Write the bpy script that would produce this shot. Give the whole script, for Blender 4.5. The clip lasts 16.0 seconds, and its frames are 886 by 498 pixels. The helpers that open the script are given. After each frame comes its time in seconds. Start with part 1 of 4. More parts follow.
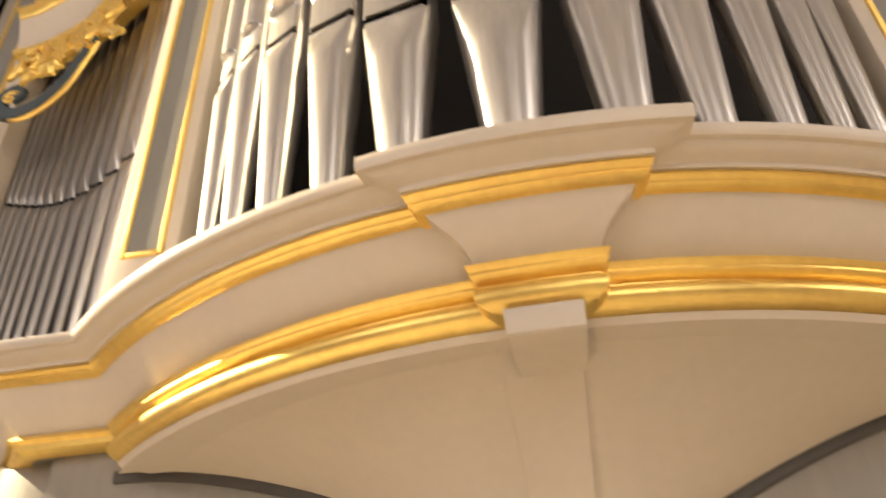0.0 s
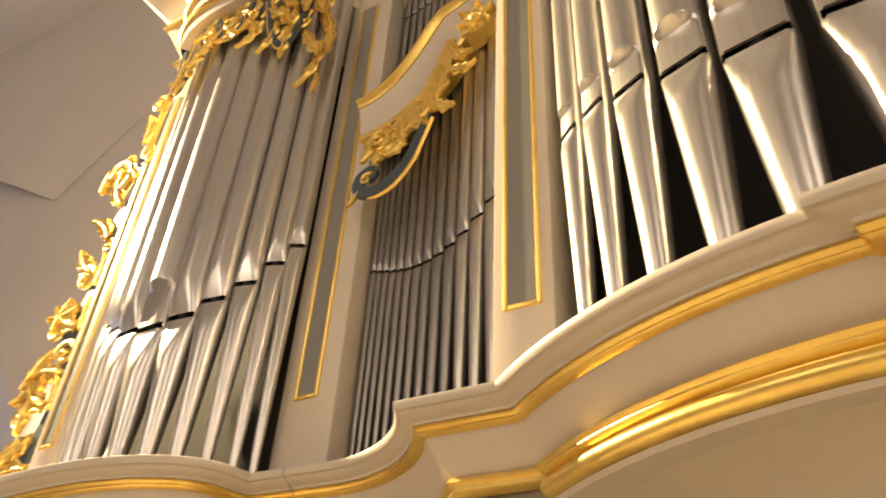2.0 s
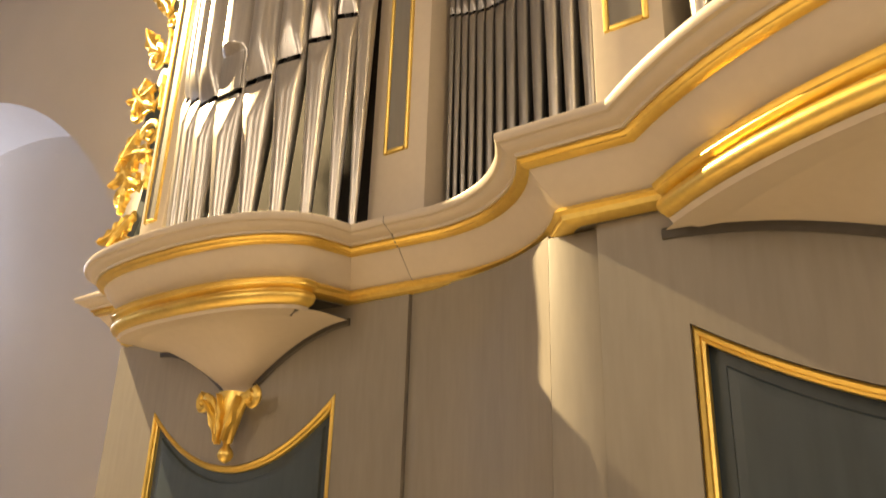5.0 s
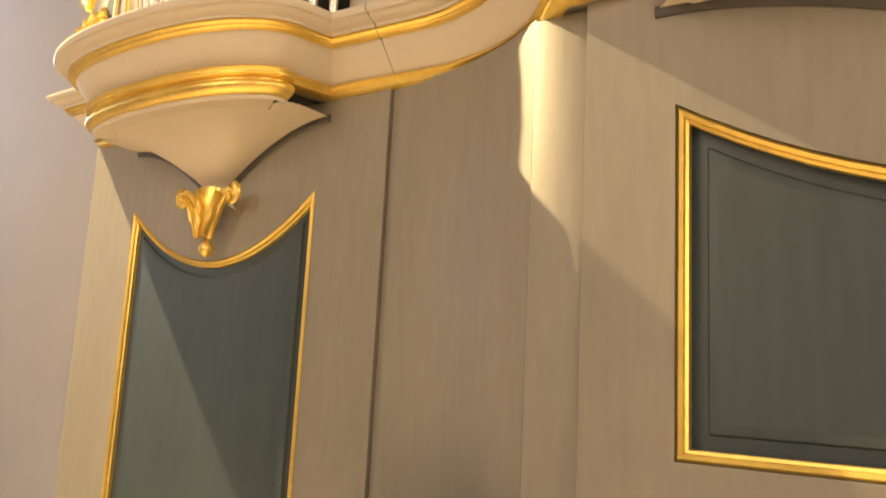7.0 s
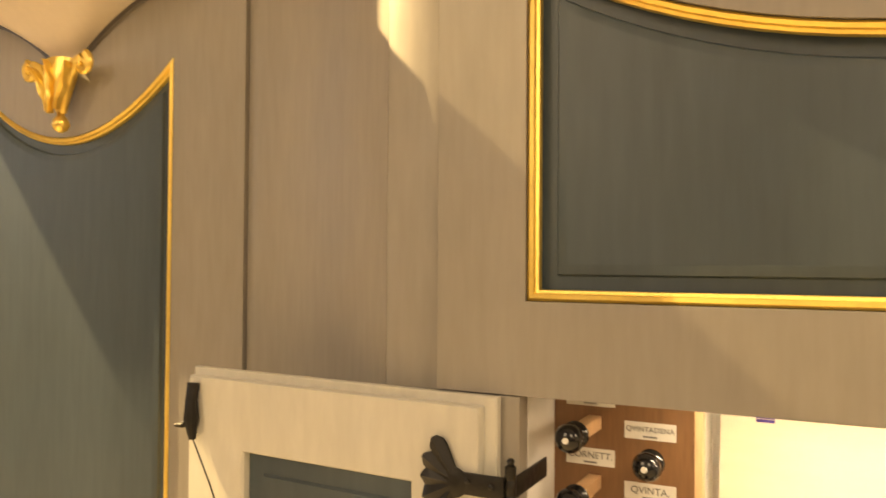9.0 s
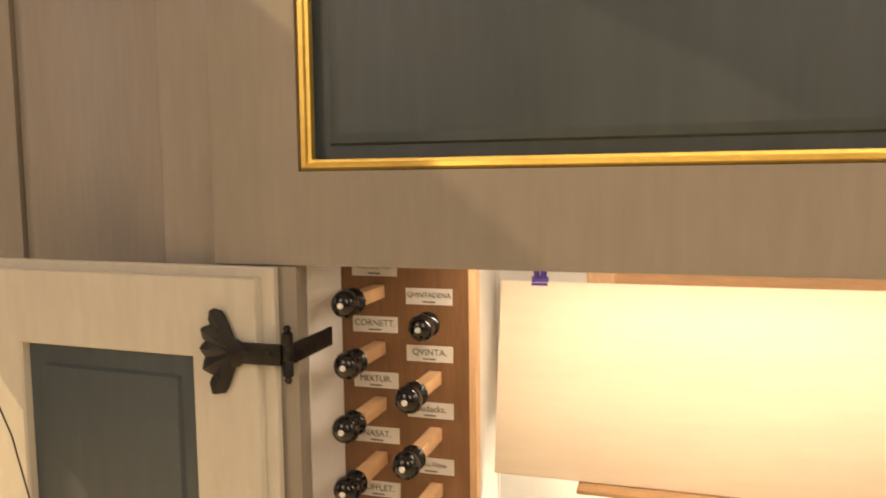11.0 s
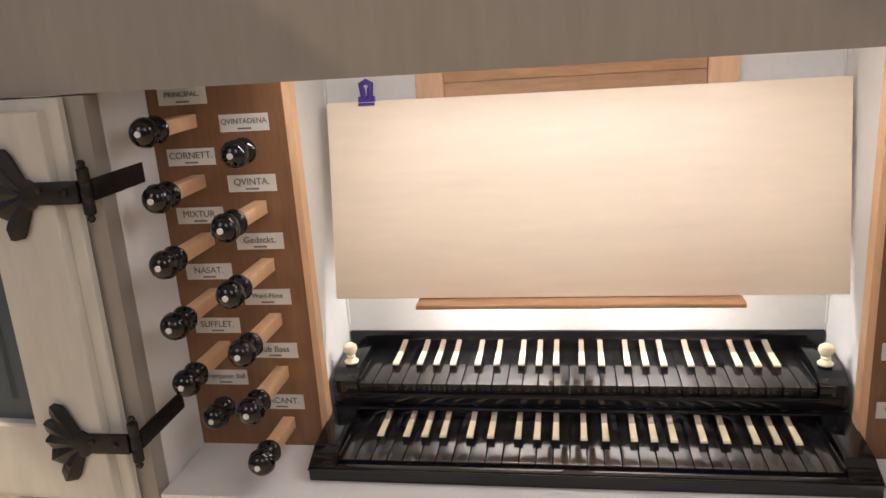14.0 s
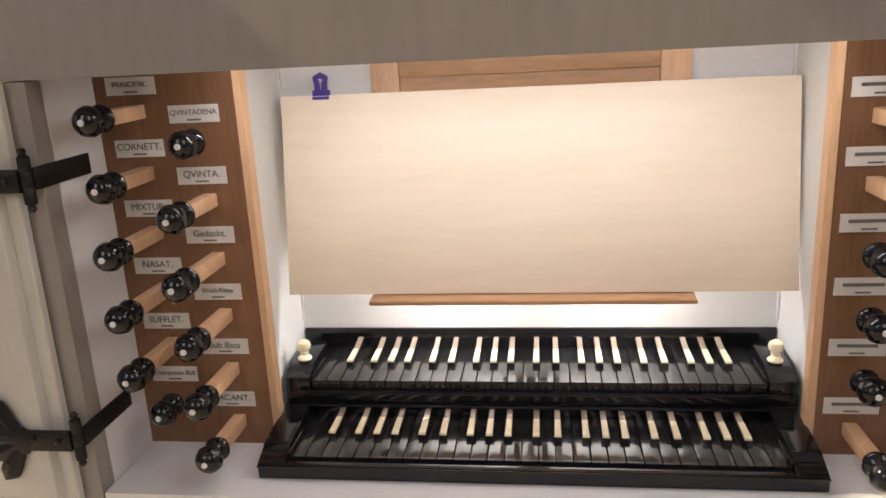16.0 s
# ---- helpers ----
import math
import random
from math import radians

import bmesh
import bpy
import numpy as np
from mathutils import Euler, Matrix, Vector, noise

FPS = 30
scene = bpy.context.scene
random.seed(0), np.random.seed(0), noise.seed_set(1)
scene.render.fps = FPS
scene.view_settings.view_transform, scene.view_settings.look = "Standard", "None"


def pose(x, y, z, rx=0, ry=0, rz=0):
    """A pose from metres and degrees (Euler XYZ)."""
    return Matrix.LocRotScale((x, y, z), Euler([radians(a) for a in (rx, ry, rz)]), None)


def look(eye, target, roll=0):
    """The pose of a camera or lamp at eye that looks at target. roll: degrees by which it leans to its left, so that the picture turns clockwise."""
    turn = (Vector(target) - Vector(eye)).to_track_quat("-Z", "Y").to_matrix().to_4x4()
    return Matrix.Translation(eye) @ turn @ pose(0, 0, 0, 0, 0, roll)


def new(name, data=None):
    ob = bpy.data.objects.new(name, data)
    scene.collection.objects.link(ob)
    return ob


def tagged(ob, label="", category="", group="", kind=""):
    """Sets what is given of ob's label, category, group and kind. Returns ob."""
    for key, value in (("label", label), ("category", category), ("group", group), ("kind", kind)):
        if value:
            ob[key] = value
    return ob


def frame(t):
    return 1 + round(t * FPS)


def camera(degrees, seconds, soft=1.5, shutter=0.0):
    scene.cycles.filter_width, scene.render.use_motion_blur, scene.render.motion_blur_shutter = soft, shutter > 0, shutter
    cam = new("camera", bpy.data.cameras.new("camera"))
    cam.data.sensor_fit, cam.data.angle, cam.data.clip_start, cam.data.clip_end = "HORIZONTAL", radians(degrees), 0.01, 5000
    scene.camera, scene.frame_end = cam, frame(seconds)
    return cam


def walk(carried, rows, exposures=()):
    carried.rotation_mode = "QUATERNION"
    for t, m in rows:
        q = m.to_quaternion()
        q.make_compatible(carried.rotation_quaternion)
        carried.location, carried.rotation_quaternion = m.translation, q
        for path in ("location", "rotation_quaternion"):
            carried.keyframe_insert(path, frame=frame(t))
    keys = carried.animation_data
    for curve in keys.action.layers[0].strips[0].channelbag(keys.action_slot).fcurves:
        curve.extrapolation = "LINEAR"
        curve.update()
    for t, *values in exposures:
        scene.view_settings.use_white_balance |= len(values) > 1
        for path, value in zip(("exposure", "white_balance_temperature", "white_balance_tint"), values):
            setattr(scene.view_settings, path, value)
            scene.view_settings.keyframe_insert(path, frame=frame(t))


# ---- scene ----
cam = camera(60.0, 16.0, shutter=0.5)
PATH = [
    (0, (0.022, -0.962, 1.694), (-0.243, 0.662, 2.83), -3.0),
    (0.5, (-0.018, -0.997, 1.699), (-0.424, 0.545, 2.906), -0.7),
    (1, (-0.059, -1.034, 1.695), (-0.61, 0.44, 2.929), 1.6),
    (1.5, (-0.109, -1.075, 1.69), (-0.803, 0.342, 2.918), 3.0),
    (2, (-0.163, -1.093, 1.681), (-0.998, 0.278, 2.874), 3.4),
    (2.5, (-0.188, -1.078, 1.678), (-1.125, 0.267, 2.823), 3.0),
    (3, (-0.211, -1.074, 1.669), (-1.215, 0.283, 2.741), 2.6),
    (3.5, (-0.226, -1.054, 1.664), (-1.266, 0.342, 2.649), 2.0),
    (6, (-0.274, -1.022, 1.602), (-1.394, 0.56, 2.095), 2.2),
    (6.5, (-0.279, -1.005, 1.574), (-1.396, 0.605, 1.973), 2.5),
    (7, (-0.273, -0.993, 1.549), (-1.395, 0.633, 1.861), 3.0),
    (7.5, (-0.263, -1.001, 1.53), (-1.375, 0.647, 1.749), 3.0),
    (8, (-0.243, -1.0, 1.521), (-1.305, 0.687, 1.688), 2.5),
    (8.5, (-0.227, -0.981, 1.507), (-1.217, 0.753, 1.61), 1.5),
    (9, (-0.22, -0.967, 1.499), (-1.126, 0.815, 1.539), 0.4),
    (9.5, (-0.193, -0.96, 1.504), (-0.999, 0.87, 1.49), -0.5),
    (9.7, (-0.181, -0.958, 1.503), (-0.945, 0.89, 1.456), -0.5),
    (11.8, (-0.062, -0.877, 1.403), (-0.575, 1.034, 1.123), -1.8),
    (12, (-0.053, -0.859, 1.400), (-0.548, 1.053, 1.086), -2.2),
    (12.5, (-0.021, -0.841, 1.384), (-0.452, 1.073, 0.994), -2.8),
    (13, (-0.006, -0.858, 1.370), (-0.385, 1.039, 0.859), -3.3),
    (13.5, (0.008, -0.875, 1.373), (-0.350, 1.017, 0.835), -3.7),
    (14, (-0.002, -0.881, 1.370), (-0.336, 1.013, 0.822), -3.9),
    (14.5, (0.011, -0.896, 1.367), (-0.337, 0.999, 0.831), -4.1),
    (15, (0.019, -0.897, 1.361), (-0.318, 1.001, 0.828), -4.0),
    (15.5, (0.018, -0.884, 1.352), (-0.274, 1.022, 0.824), -3.4),
    (16, (0.026, -0.875, 1.350), (-0.240, 1.034, 0.815), -3.0),
]
WB = [(0.0, 0.62, 5600, 13), (1.0, 0.48, 5500, 12), (1.5, 0.34, 5800, 12), (2.5, 0.12, 6700, 12), (3.5, 0.08, 6800, 12), (6.0, 0.38, 6800, 11), (7.0, 0.72, 6800, 10), (8.5, 0.88, 7600, 10), (9.7, 0.85, 8200, 10), (11.8, 0.22, 6000, 18), (12.6, 0.06, 5700, 18), (13.4, 0.02, 5300, 18), (16.0, -0.02, 5150, 17)]
walk(cam, [(t, look(eye, target, roll)) for t, eye, target, roll in PATH], WB)

# ---- world and lamps ----
world = bpy.data.worlds.new("church_air")
scene.world = world
world.use_nodes = True
world.node_tree.nodes["Background"].inputs[0].default_value = (0.9, 0.92, 1.0, 1)
world.node_tree.nodes["Background"].inputs[1].default_value = 0.05


def lamp(name, kind, energy, colour, m, **more):
    data = bpy.data.lights.new(name, kind)
    data.energy, data.color = energy, colour
    for key, value in more.items():
        if key == "size":
            data.size = value
        elif key == "size_y":
            data.shape, data.size_y = "RECTANGLE", value
        elif key == "radius":
            data.shadow_soft_size = value
        elif key == "spot":
            data.spot_size, data.spot_blend = radians(value), 0.5
    ob = new(name, data)
    ob.matrix_world = m
    return ob


# wall spotlight high on the left, strips in the keydesk, unseen fill lamps for the nave behind the camera, daylight in
# the arched recess
lamp("spotlight", "SPOT", 2900, (1.0, 0.74, 0.38), look((-4.35, -0.28, 4.80), (-1.4, 0.1, 2.0)), radius=0.03, spot=85)
lamp("console_strip", "AREA", 3.1, (1.0, 0.84, 0.64), look((0.0, 0.045, 1.335), (0.0, 0.16, 1.0)), size=0.75, size_y=0.03)
lamp("desk_strip", "AREA", 2.6, (1.0, 0.86, 0.64), look((0.0, 0.272, 1.05), (0.0, 0.285, 0.80)), size=0.42, size_y=0.02)
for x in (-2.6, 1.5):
    lamp("nave_fill", "AREA", 41, (1.0, 0.80, 0.58), look((x, -4.6, 3.7), (-0.3, 0.0, 2.2)), size=1.5, size_y=2.4)
# added fill, out of view, for the right-hand pipes to reflect
lamp("right_fill", "AREA", 52, (1.0, 0.80, 0.58), look((4.8, -2.0, 4.4), (0.4, 0.0, 2.6)), size=1.6, size_y=2.2)
lamp("recess_window", "AREA", 75, (0.66, 0.76, 1.0), look((-8.6, 1.3, 4.0), (-4.4, 1.6, 3.2)), size=0.5, size_y=1.8)
# added cool fill that lifts the vault and wall; no window is built
lamp("west_fill", "AREA", 26, (0.72, 0.80, 1.0), look((-8.7, -2.4, 3.0), (-4.0, 0.9, 5.2)), size=1.2, size_y=2.2)


# ---- materials ----
def material(name, colour, rough=0.5, metal=0.0, vary=0.12, grain=18.0, bump=0.05, stretch=(1, 1, 1), fine=90.0, rvary=0.1, coat=0.0):
    mat = bpy.data.materials.new(name)
    mat.use_nodes = True
    nt = mat.node_tree
    b = nt.nodes["Principled BSDF"]
    b.inputs["Metallic"].default_value = metal
    b.inputs["Coat Weight"].default_value = coat
    tc = nt.nodes.new("ShaderNodeTexCoord")
    mp = nt.nodes.new("ShaderNodeMapping")
    mp.inputs["Scale"].default_value = stretch
    nt.links.new(tc.outputs["Object"], mp.inputs["Vector"])
    big = nt.nodes.new("ShaderNodeTexNoise")
    big.inputs["Scale"].default_value, big.inputs["Detail"].default_value = grain * 0.25, 3
    small = nt.nodes.new("ShaderNodeTexNoise")
    small.inputs["Scale"].default_value, small.inputs["Detail"].default_value = fine, 5
    for n in (big, small):
        nt.links.new(mp.outputs[0], n.inputs["Vector"])
    mix = nt.nodes.new("ShaderNodeMath")
    mix.operation = "MULTIPLY_ADD"
    mix.inputs[1].default_value = 0.4
    nt.links.new(small.outputs[0], mix.inputs[0])
    half = nt.nodes.new("ShaderNodeMath")
    half.operation = "MULTIPLY"
    half.inputs[1].default_value = 0.6
    nt.links.new(big.outputs[0], half.inputs[0])
    nt.links.new(half.outputs[0], mix.inputs[2])
    ramp = nt.nodes.new("ShaderNodeValToRGB")
    ramp.color_ramp.elements[0].position, ramp.color_ramp.elements[1].position = 0.3, 0.7
    ramp.color_ramp.elements[0].color = (*[c * (1 - vary) for c in colour], 1)
    ramp.color_ramp.elements[1].color = (*[min(1, c * (1 + vary)) for c in colour], 1)
    nt.links.new(mix.outputs[0], ramp.inputs[0])
    nt.links.new(ramp.outputs[0], b.inputs["Base Color"])
    ro = nt.nodes.new("ShaderNodeMapRange")
    ro.inputs[3].default_value, ro.inputs[4].default_value = max(0.02, rough - rvary), min(1, rough + rvary)
    nt.links.new(big.outputs[0], ro.inputs[0])
    nt.links.new(ro.outputs[0], b.inputs["Roughness"])
    if bump:
        bp = nt.nodes.new("ShaderNodeBump")
        bp.inputs["Strength"].default_value, bp.inputs["Distance"].default_value = bump, 0.004
        nt.links.new(small.outputs[0], bp.inputs["Height"])
        nt.links.new(bp.outputs[0], b.inputs["Normal"])
    return mat


CREAM = material("cream_paint", (0.62, 0.56, 0.48), 0.45, vary=0.05, bump=0.04, fine=60)
GREY = material("grey_paint", (0.268, 0.250, 0.222), 0.46, vary=0.14, stretch=(1, 1, 0.15), fine=70, bump=0.06)
DOORPAINT = material("pale_grey_paint", (0.56, 0.555, 0.50), 0.4, vary=0.12, stretch=(1, 1, 0.25), fine=60, bump=0.06)
SLATE = material("slate_blue_paint", (0.055, 0.078, 0.096), 0.42, vary=0.22, stretch=(1, 1, 0.12), fine=60, bump=0.08)
GOLD = material("gold_leaf", (0.96, 0.67, 0.19), 0.37, metal=0.86, vary=0.14, grain=40, fine=90, bump=0.12, rvary=0.10)
TIN = material("polished_tin", (0.60, 0.585, 0.565), 0.30, metal=0.90, vary=0.16, stretch=(1, 1, 0.03), fine=110, bump=0.16, rvary=0.10)
# darker, slightly rougher tin for most pipes of the flats
TINGREY = material("grey_tin", (0.36, 0.352, 0.345), 0.34, metal=0.92, vary=0.14, stretch=(1, 1, 0.03), fine=110, bump=0.12, rvary=0.08)
# dark tone for the shadow gap along the corbel edges
GAPSHADE = material("gap_shade", (0.075, 0.070, 0.066), 0.5, vary=0.15)
# near-black in place of shade inside the case and pipe mouths
INSHADE = material("inside_shade", (0.012, 0.010, 0.009), 0.8, vary=0.3, bump=0.0)
WHITE = material("white_paint", (0.74, 0.74, 0.72), 0.5, vary=0.04, bump=0.03)
PLASTER = material("plaster", (0.70, 0.66, 0.62), 0.8, vary=0.05, grain=6, bump=0.1)
OAK = material("oak", (0.46, 0.28, 0.14), 0.45, vary=0.25, stretch=(1, 6, 6), grain=10, fine=30, bump=0.08)
OAKEDGE = material("pale_oak", (0.62, 0.40, 0.22), 0.45, vary=0.2, stretch=(6, 6, 1), grain=10, fine=30, bump=0.05)
CHERRY = material("brown_veneer", (0.205, 0.105, 0.048), 0.4, vary=0.25, stretch=(5, 5, 0.5), grain=14, fine=40, bump=0.06)
MAPLE = material("maple_board", (0.84, 0.735, 0.575), 0.42, vary=0.07, stretch=(0.6, 4, 4), grain=8, fine=18, bump=0.02)
EBONY = material("black_lacquer", (0.008, 0.008, 0.009), 0.10, vary=0.3, bump=0.01, rvary=0.04)
KEYBLACK = material("ebony_key", (0.013, 0.012, 0.012), 0.22, vary=0.3, stretch=(6, 0.6, 6), fine=60, bump=0.04, coat=0.5)
SHARPBACK = material("sharp_wood", (0.30, 0.24, 0.18), 0.4, vary=0.2, bump=0.05)
BONE = material("bone", (0.80, 0.71, 0.48), 0.3, vary=0.08, stretch=(6, 1, 6), fine=60, bump=0.02)
IRON = material("black_iron", (0.022, 0.021, 0.020), 0.42, metal=0.6, vary=0.3, fine=80, bump=0.3)
PAPER = material("label_card", (0.66, 0.64, 0.58), 0.6, vary=0.06, bump=0.02)
INK = material("ink", (0.11, 0.10, 0.09), 0.6, vary=0.1, bump=0.0)
GREYINK = material("faded_ink", (0.16, 0.15, 0.14), 0.6, vary=0.2, bump=0.0)
PURPLE = material("purple_clip", (0.06, 0.025, 0.26), 0.35, vary=0.1, bump=0.0)
STONE = material("floor_stone", (0.42, 0.37, 0.31), 0.5, vary=0.15, grain=8, bump=0.1)


# ---- mesh helpers ----
def part(name, bm, mat, parent=None, label="", smooth=True, m=None):
    me = bpy.data.meshes.new(name)
    bmesh.ops.recalc_face_normals(bm, faces=bm.faces)
    bm.to_mesh(me)
    bm.free()
    for p in me.polygons:
        p.use_smooth = smooth
    if smooth and len(me.polygons):
        me.set_sharp_from_angle(angle=radians(38))
    me.materials.append(mat)
    ob = new(name, me)
    if parent is not None:
        ob.parent = parent
    if m is not None:
        ob.matrix_basis = m
    if label:
        tagged(ob, label)
    return ob


def thing(name, label, category, group="", kind="", m=None):
    ob = new(name)
    ob.empty_display_size = 0.05
    if m is not None:
        ob.matrix_basis = m
    return tagged(ob, label, category, group, kind)


def block(bm, x0, x1, y0, y1, z0, z1, bevel=0.0):
    made = bmesh.ops.create_cube(bm, size=1.0)["verts"]
    for v in made:
        v.co = Vector(((x0 + x1) / 2 + v.co.x * (x1 - x0), (y0 + y1) / 2 + v.co.y * (y1 - y0), (z0 + z1) / 2 + v.co.z * (z1 - z0)))
    if bevel:
        edges = list({e for v in made for e in v.link_edges})
        bmesh.ops.bevel(bm, geom=edges, offset=bevel, segments=2, affect="EDGES", profile=0.5)
    return bm


def box(x0, x1, y0, y1, z0, z1, bevel=0.0):
    return block(bmesh.new(), x0, x1, y0, y1, z0, z1, bevel)


def grid_mesh(bm, rows, close_u=False, close_v=False):
    vs = [[bm.verts.new(p) for p in row] for row in rows]
    nu, nv = len(vs), len(vs[0])
    for i in range(nu if close_u else nu - 1):
        for j in range(nv if close_v else nv - 1):
            a, b, c, d = vs[i][j], vs[i][(j + 1) % nv], vs[(i + 1) % nu][(j + 1) % nv], vs[(i + 1) % nu][j]
            try:
                bm.faces.new((a, b, c, d))
            except ValueError:
                pass
    return vs


def normals_of(path):
    """Outward side normals, mitred; the path runs from left to right seen from the front."""
    out = []
    for i, p in enumerate(path):
        dirs = []
        if i:
            dirs.append((Vector(p) - Vector(path[i - 1])).normalized())
        if i < len(path) - 1:
            dirs.append((Vector(path[i + 1]) - Vector(p)).normalized())
        ns = [Vector((d.y, -d.x)) for d in dirs]
        if len(ns) == 1:
            out.append(ns[0])
        else:
            n = (ns[0] + ns[1])
            n = n.normalized() if n.length > 1e-6 else ns[0]
            out.append(n / max(0.45, n.dot(ns[0])))
    return out


def sweep(path, profile, cap=True):
    """A moulding: profile of (inset, z) carried along a plan path."""
    bm = bmesh.new()
    ns = normals_of(path)
    P = [Vector(p) for p in path]
    columns = []
    for d, z in profile:
        line = [p - n * d for p, n in zip(P, ns)]
        for k in range(1, len(P) - 1):
            a, b = (P[k] - P[k - 1]).normalized(), (P[k + 1] - P[k]).normalized()
            if a.dot(b) > 0.92:
                continue
            q = line[k].copy()
            for j in range(k - 1, 0, -1):
                if (line[j] - q).dot(a) <= 0:
                    break
                line[j] = q.copy()
            for j in range(k + 1, len(P) - 1):
                if (line[j] - q).dot(b) >= 0:
                    break
                line[j] = q.copy()
        columns.append([(v.x, v.y, z) for v in line])
    rows = [[c[i] for c in columns] for i in range(len(P))]
    vs = grid_mesh(bm, rows, close_v=True)
    if cap:
        bm.faces.new(vs[0])
        bm.faces.new(list(reversed(vs[-1])))
    return bm


def tube(bm, pts, radii, flat=1.0, axis=Vector((0, 1, 0)), seg=7):
    pts = [Vector(p) for p in pts]
    rows = []
    for i, p in enumerate(pts):
        d = (pts[min(i + 1, len(pts) - 1)] - pts[max(i - 1, 0)]).normalized()
        side = d.cross(axis)
        side = side.normalized() if side.length > 1e-5 else Vector((1, 0, 0))
        up = side.cross(d).normalized()
        r = radii[i] if isinstance(radii, (list, tuple)) else radii
        rows.append([p + side * (math.cos(a) * r) + up * (math.sin(a) * r * flat) for a in [2 * math.pi * k / seg for k in range(seg)]])
    vs = grid_mesh(bm, rows, close_v=True)
    bm.faces.new(vs[0])
    bm.faces.new(list(reversed(vs[-1])))
    return bm


def lathe(bm, profile, seg=24, m=None):
    """Rings of (radius, z) round the z axis."""
    m = m or Matrix()
    rows = [[m @ Vector((r * math.cos(2 * math.pi * k / seg), r * math.sin(2 * math.pi * k / seg), z)) for k in range(seg)] for r, z in profile]
    vs = grid_mesh(bm, rows, close_v=True)
    bm.faces.new(list(reversed(vs[0])))
    bm.faces.new(vs[-1])
    return bm


def spiral(cx, cz, r0, r1, a0, turns, y, n=26):
    out = []
    for i in range(n + 1):
        f = i / n
        a, r = a0 + turns * 2 * math.pi * f, r0 + (r1 - r0) * f ** 0.8
        out.append((cx + r * math.cos(a), y, cz + r * math.sin(a)))
    return out


def scroll(bm, cx, cz, r, a0, turns, y, thick=0.014):
    pts = spiral(cx, cz, r, r * 0.16, a0, turns, y)
    n = len(pts)
    tube(bm, pts, [thick * (1 - 0.55 * i / n) for i in range(n)], flat=0.9)
    bmesh.ops.create_icosphere(bm, subdivisions=2, radius=r * 0.22, matrix=Matrix.Translation((cx, y - 0.008, cz)))


def text(name, words, size, mat, parent, m):
    cu = bpy.data.curves.new(name, "FONT")
    cu.body, cu.size, cu.align_x, cu.align_y, cu.extrude = words, size, "CENTER", "CENTER", 0.0003
    ob = bpy.data.objects.new("tmp", cu)
    scene.collection.objects.link(ob)
    dg = bpy.context.evaluated_depsgraph_get()
    dg.update()
    me = bpy.data.meshes.new_from_object(ob.evaluated_get(dg))
    bpy.data.objects.remove(ob)
    me.materials.clear()
    me.materials.append(mat)
    made = new(name, me)
    made.parent = parent
    made.matrix_basis = m
    return made


# ---- room ----
def room():
    bm = bmesh.new()
    block(bm, -9.2, 7, -7, 2.4, -0.15, 0.0)
    tagged(part("floor", bm, STONE, smooth=False), "grey stone gallery floor", "floor", kind="structure")
    bm = bmesh.new()
    # back wall with an arched recess beside the organ
    cx, r, spring = -7.04, 4.0, 0.69
    top = math.acos((-8.9 - cx) / r)
    zs = [(-8.9, 0.0)] + [(cx + r * math.cos(top * (1 - k / 32)), spring + r * math.sin(top * (1 - k / 32))) for k in range(33)] + [(cx + r, 0.0)]
    rows = []
    for (x, z) in zs:
        rows.append([(x, 1.0, z), (x, 1.6, z)])
    grid_mesh(bm, rows)
    for a, b in zip(zs[:-1], zs[1:]):
        if a[0] != b[0]:
            q = [bm.verts.new(p) for p in ((a[0], 1.0, a[1]), (b[0], 1.0, b[1]), (b[0], 1.0, 7), (a[0], 1.0, 7))]
            bm.faces.new(q)
    for x0, x1 in ((-9.2, -8.9), (cx + r, 7)):
        q = [bm.verts.new(p) for p in ((x0, 1.0, 0), (x1, 1.0, 0), (x1, 1.0, 7), (x0, 1.0, 7))]
        bm.faces.new(q)
    tagged(part("wall_north", bm, PLASTER, smooth=False), "pale plaster wall with an arched recess beside the organ", "wall", kind="structure")
    tagged(part("wall_recess", box(-9, 7, 1.6, 1.8, 0, 7), PLASTER, smooth=False), "pale plaster back of the arched recess", "wall", kind="structure")
    tagged(part("wall_west", box(-9.2, -9, -7, 1.8, 0, 7), PLASTER, smooth=False), "pale plaster side wall", "wall", kind="structure")
    tagged(part("wall_east", box(7, 7.2, -7, 1.8, 0, 7), PLASTER, smooth=False), "pale plaster side wall", "wall", kind="structure")
    tagged(part("wall_south", box(-9, 7, -7.2, -7, 0, 7), PLASTER, smooth=False), "pale plaster far wall", "wall", kind="structure")
    tagged(part("ceiling", box(-9, 7, -7, 1.8, 6.9, 7.05), PLASTER, smooth=False), "pale plaster ceiling", "ceiling", kind="structure")
    # curved vault web that springs from the wall beside the organ
    bm = bmesh.new()
    rows = []
    for i in range(13):
        f = i / 12
        row = []
        for k in range(9):
            g = k / 8
            row.append((-4.52 + 2.5 * f - 3.2 * g, 0.995 - 0.5 * g * (1 - 0.35 * g), 4.90 + 1.65 * f + 1.2 * math.sin(g * 1.5) + 0.12 * math.sin(math.pi * f)))
        rows.append(row)
    grid_mesh(bm, rows)
    tagged(part("vault", bm, PLASTER), "pale plaster vault web springing from the wall", "vault", kind="structure")


def parapet():
    ob = thing("parapet", "grey stone parapet wall with a flat coping", "parapet", kind="structure")
    part("wall", box(-4.4, -3.24, 0.50, 0.62, 0.0, 0.87), GREY, ob, smooth=False)
    part("coping", box(-4.45, -3.20, 0.47, 0.65, 0.8705, 0.925, 0.008), GREY, ob)


room()
parapet()

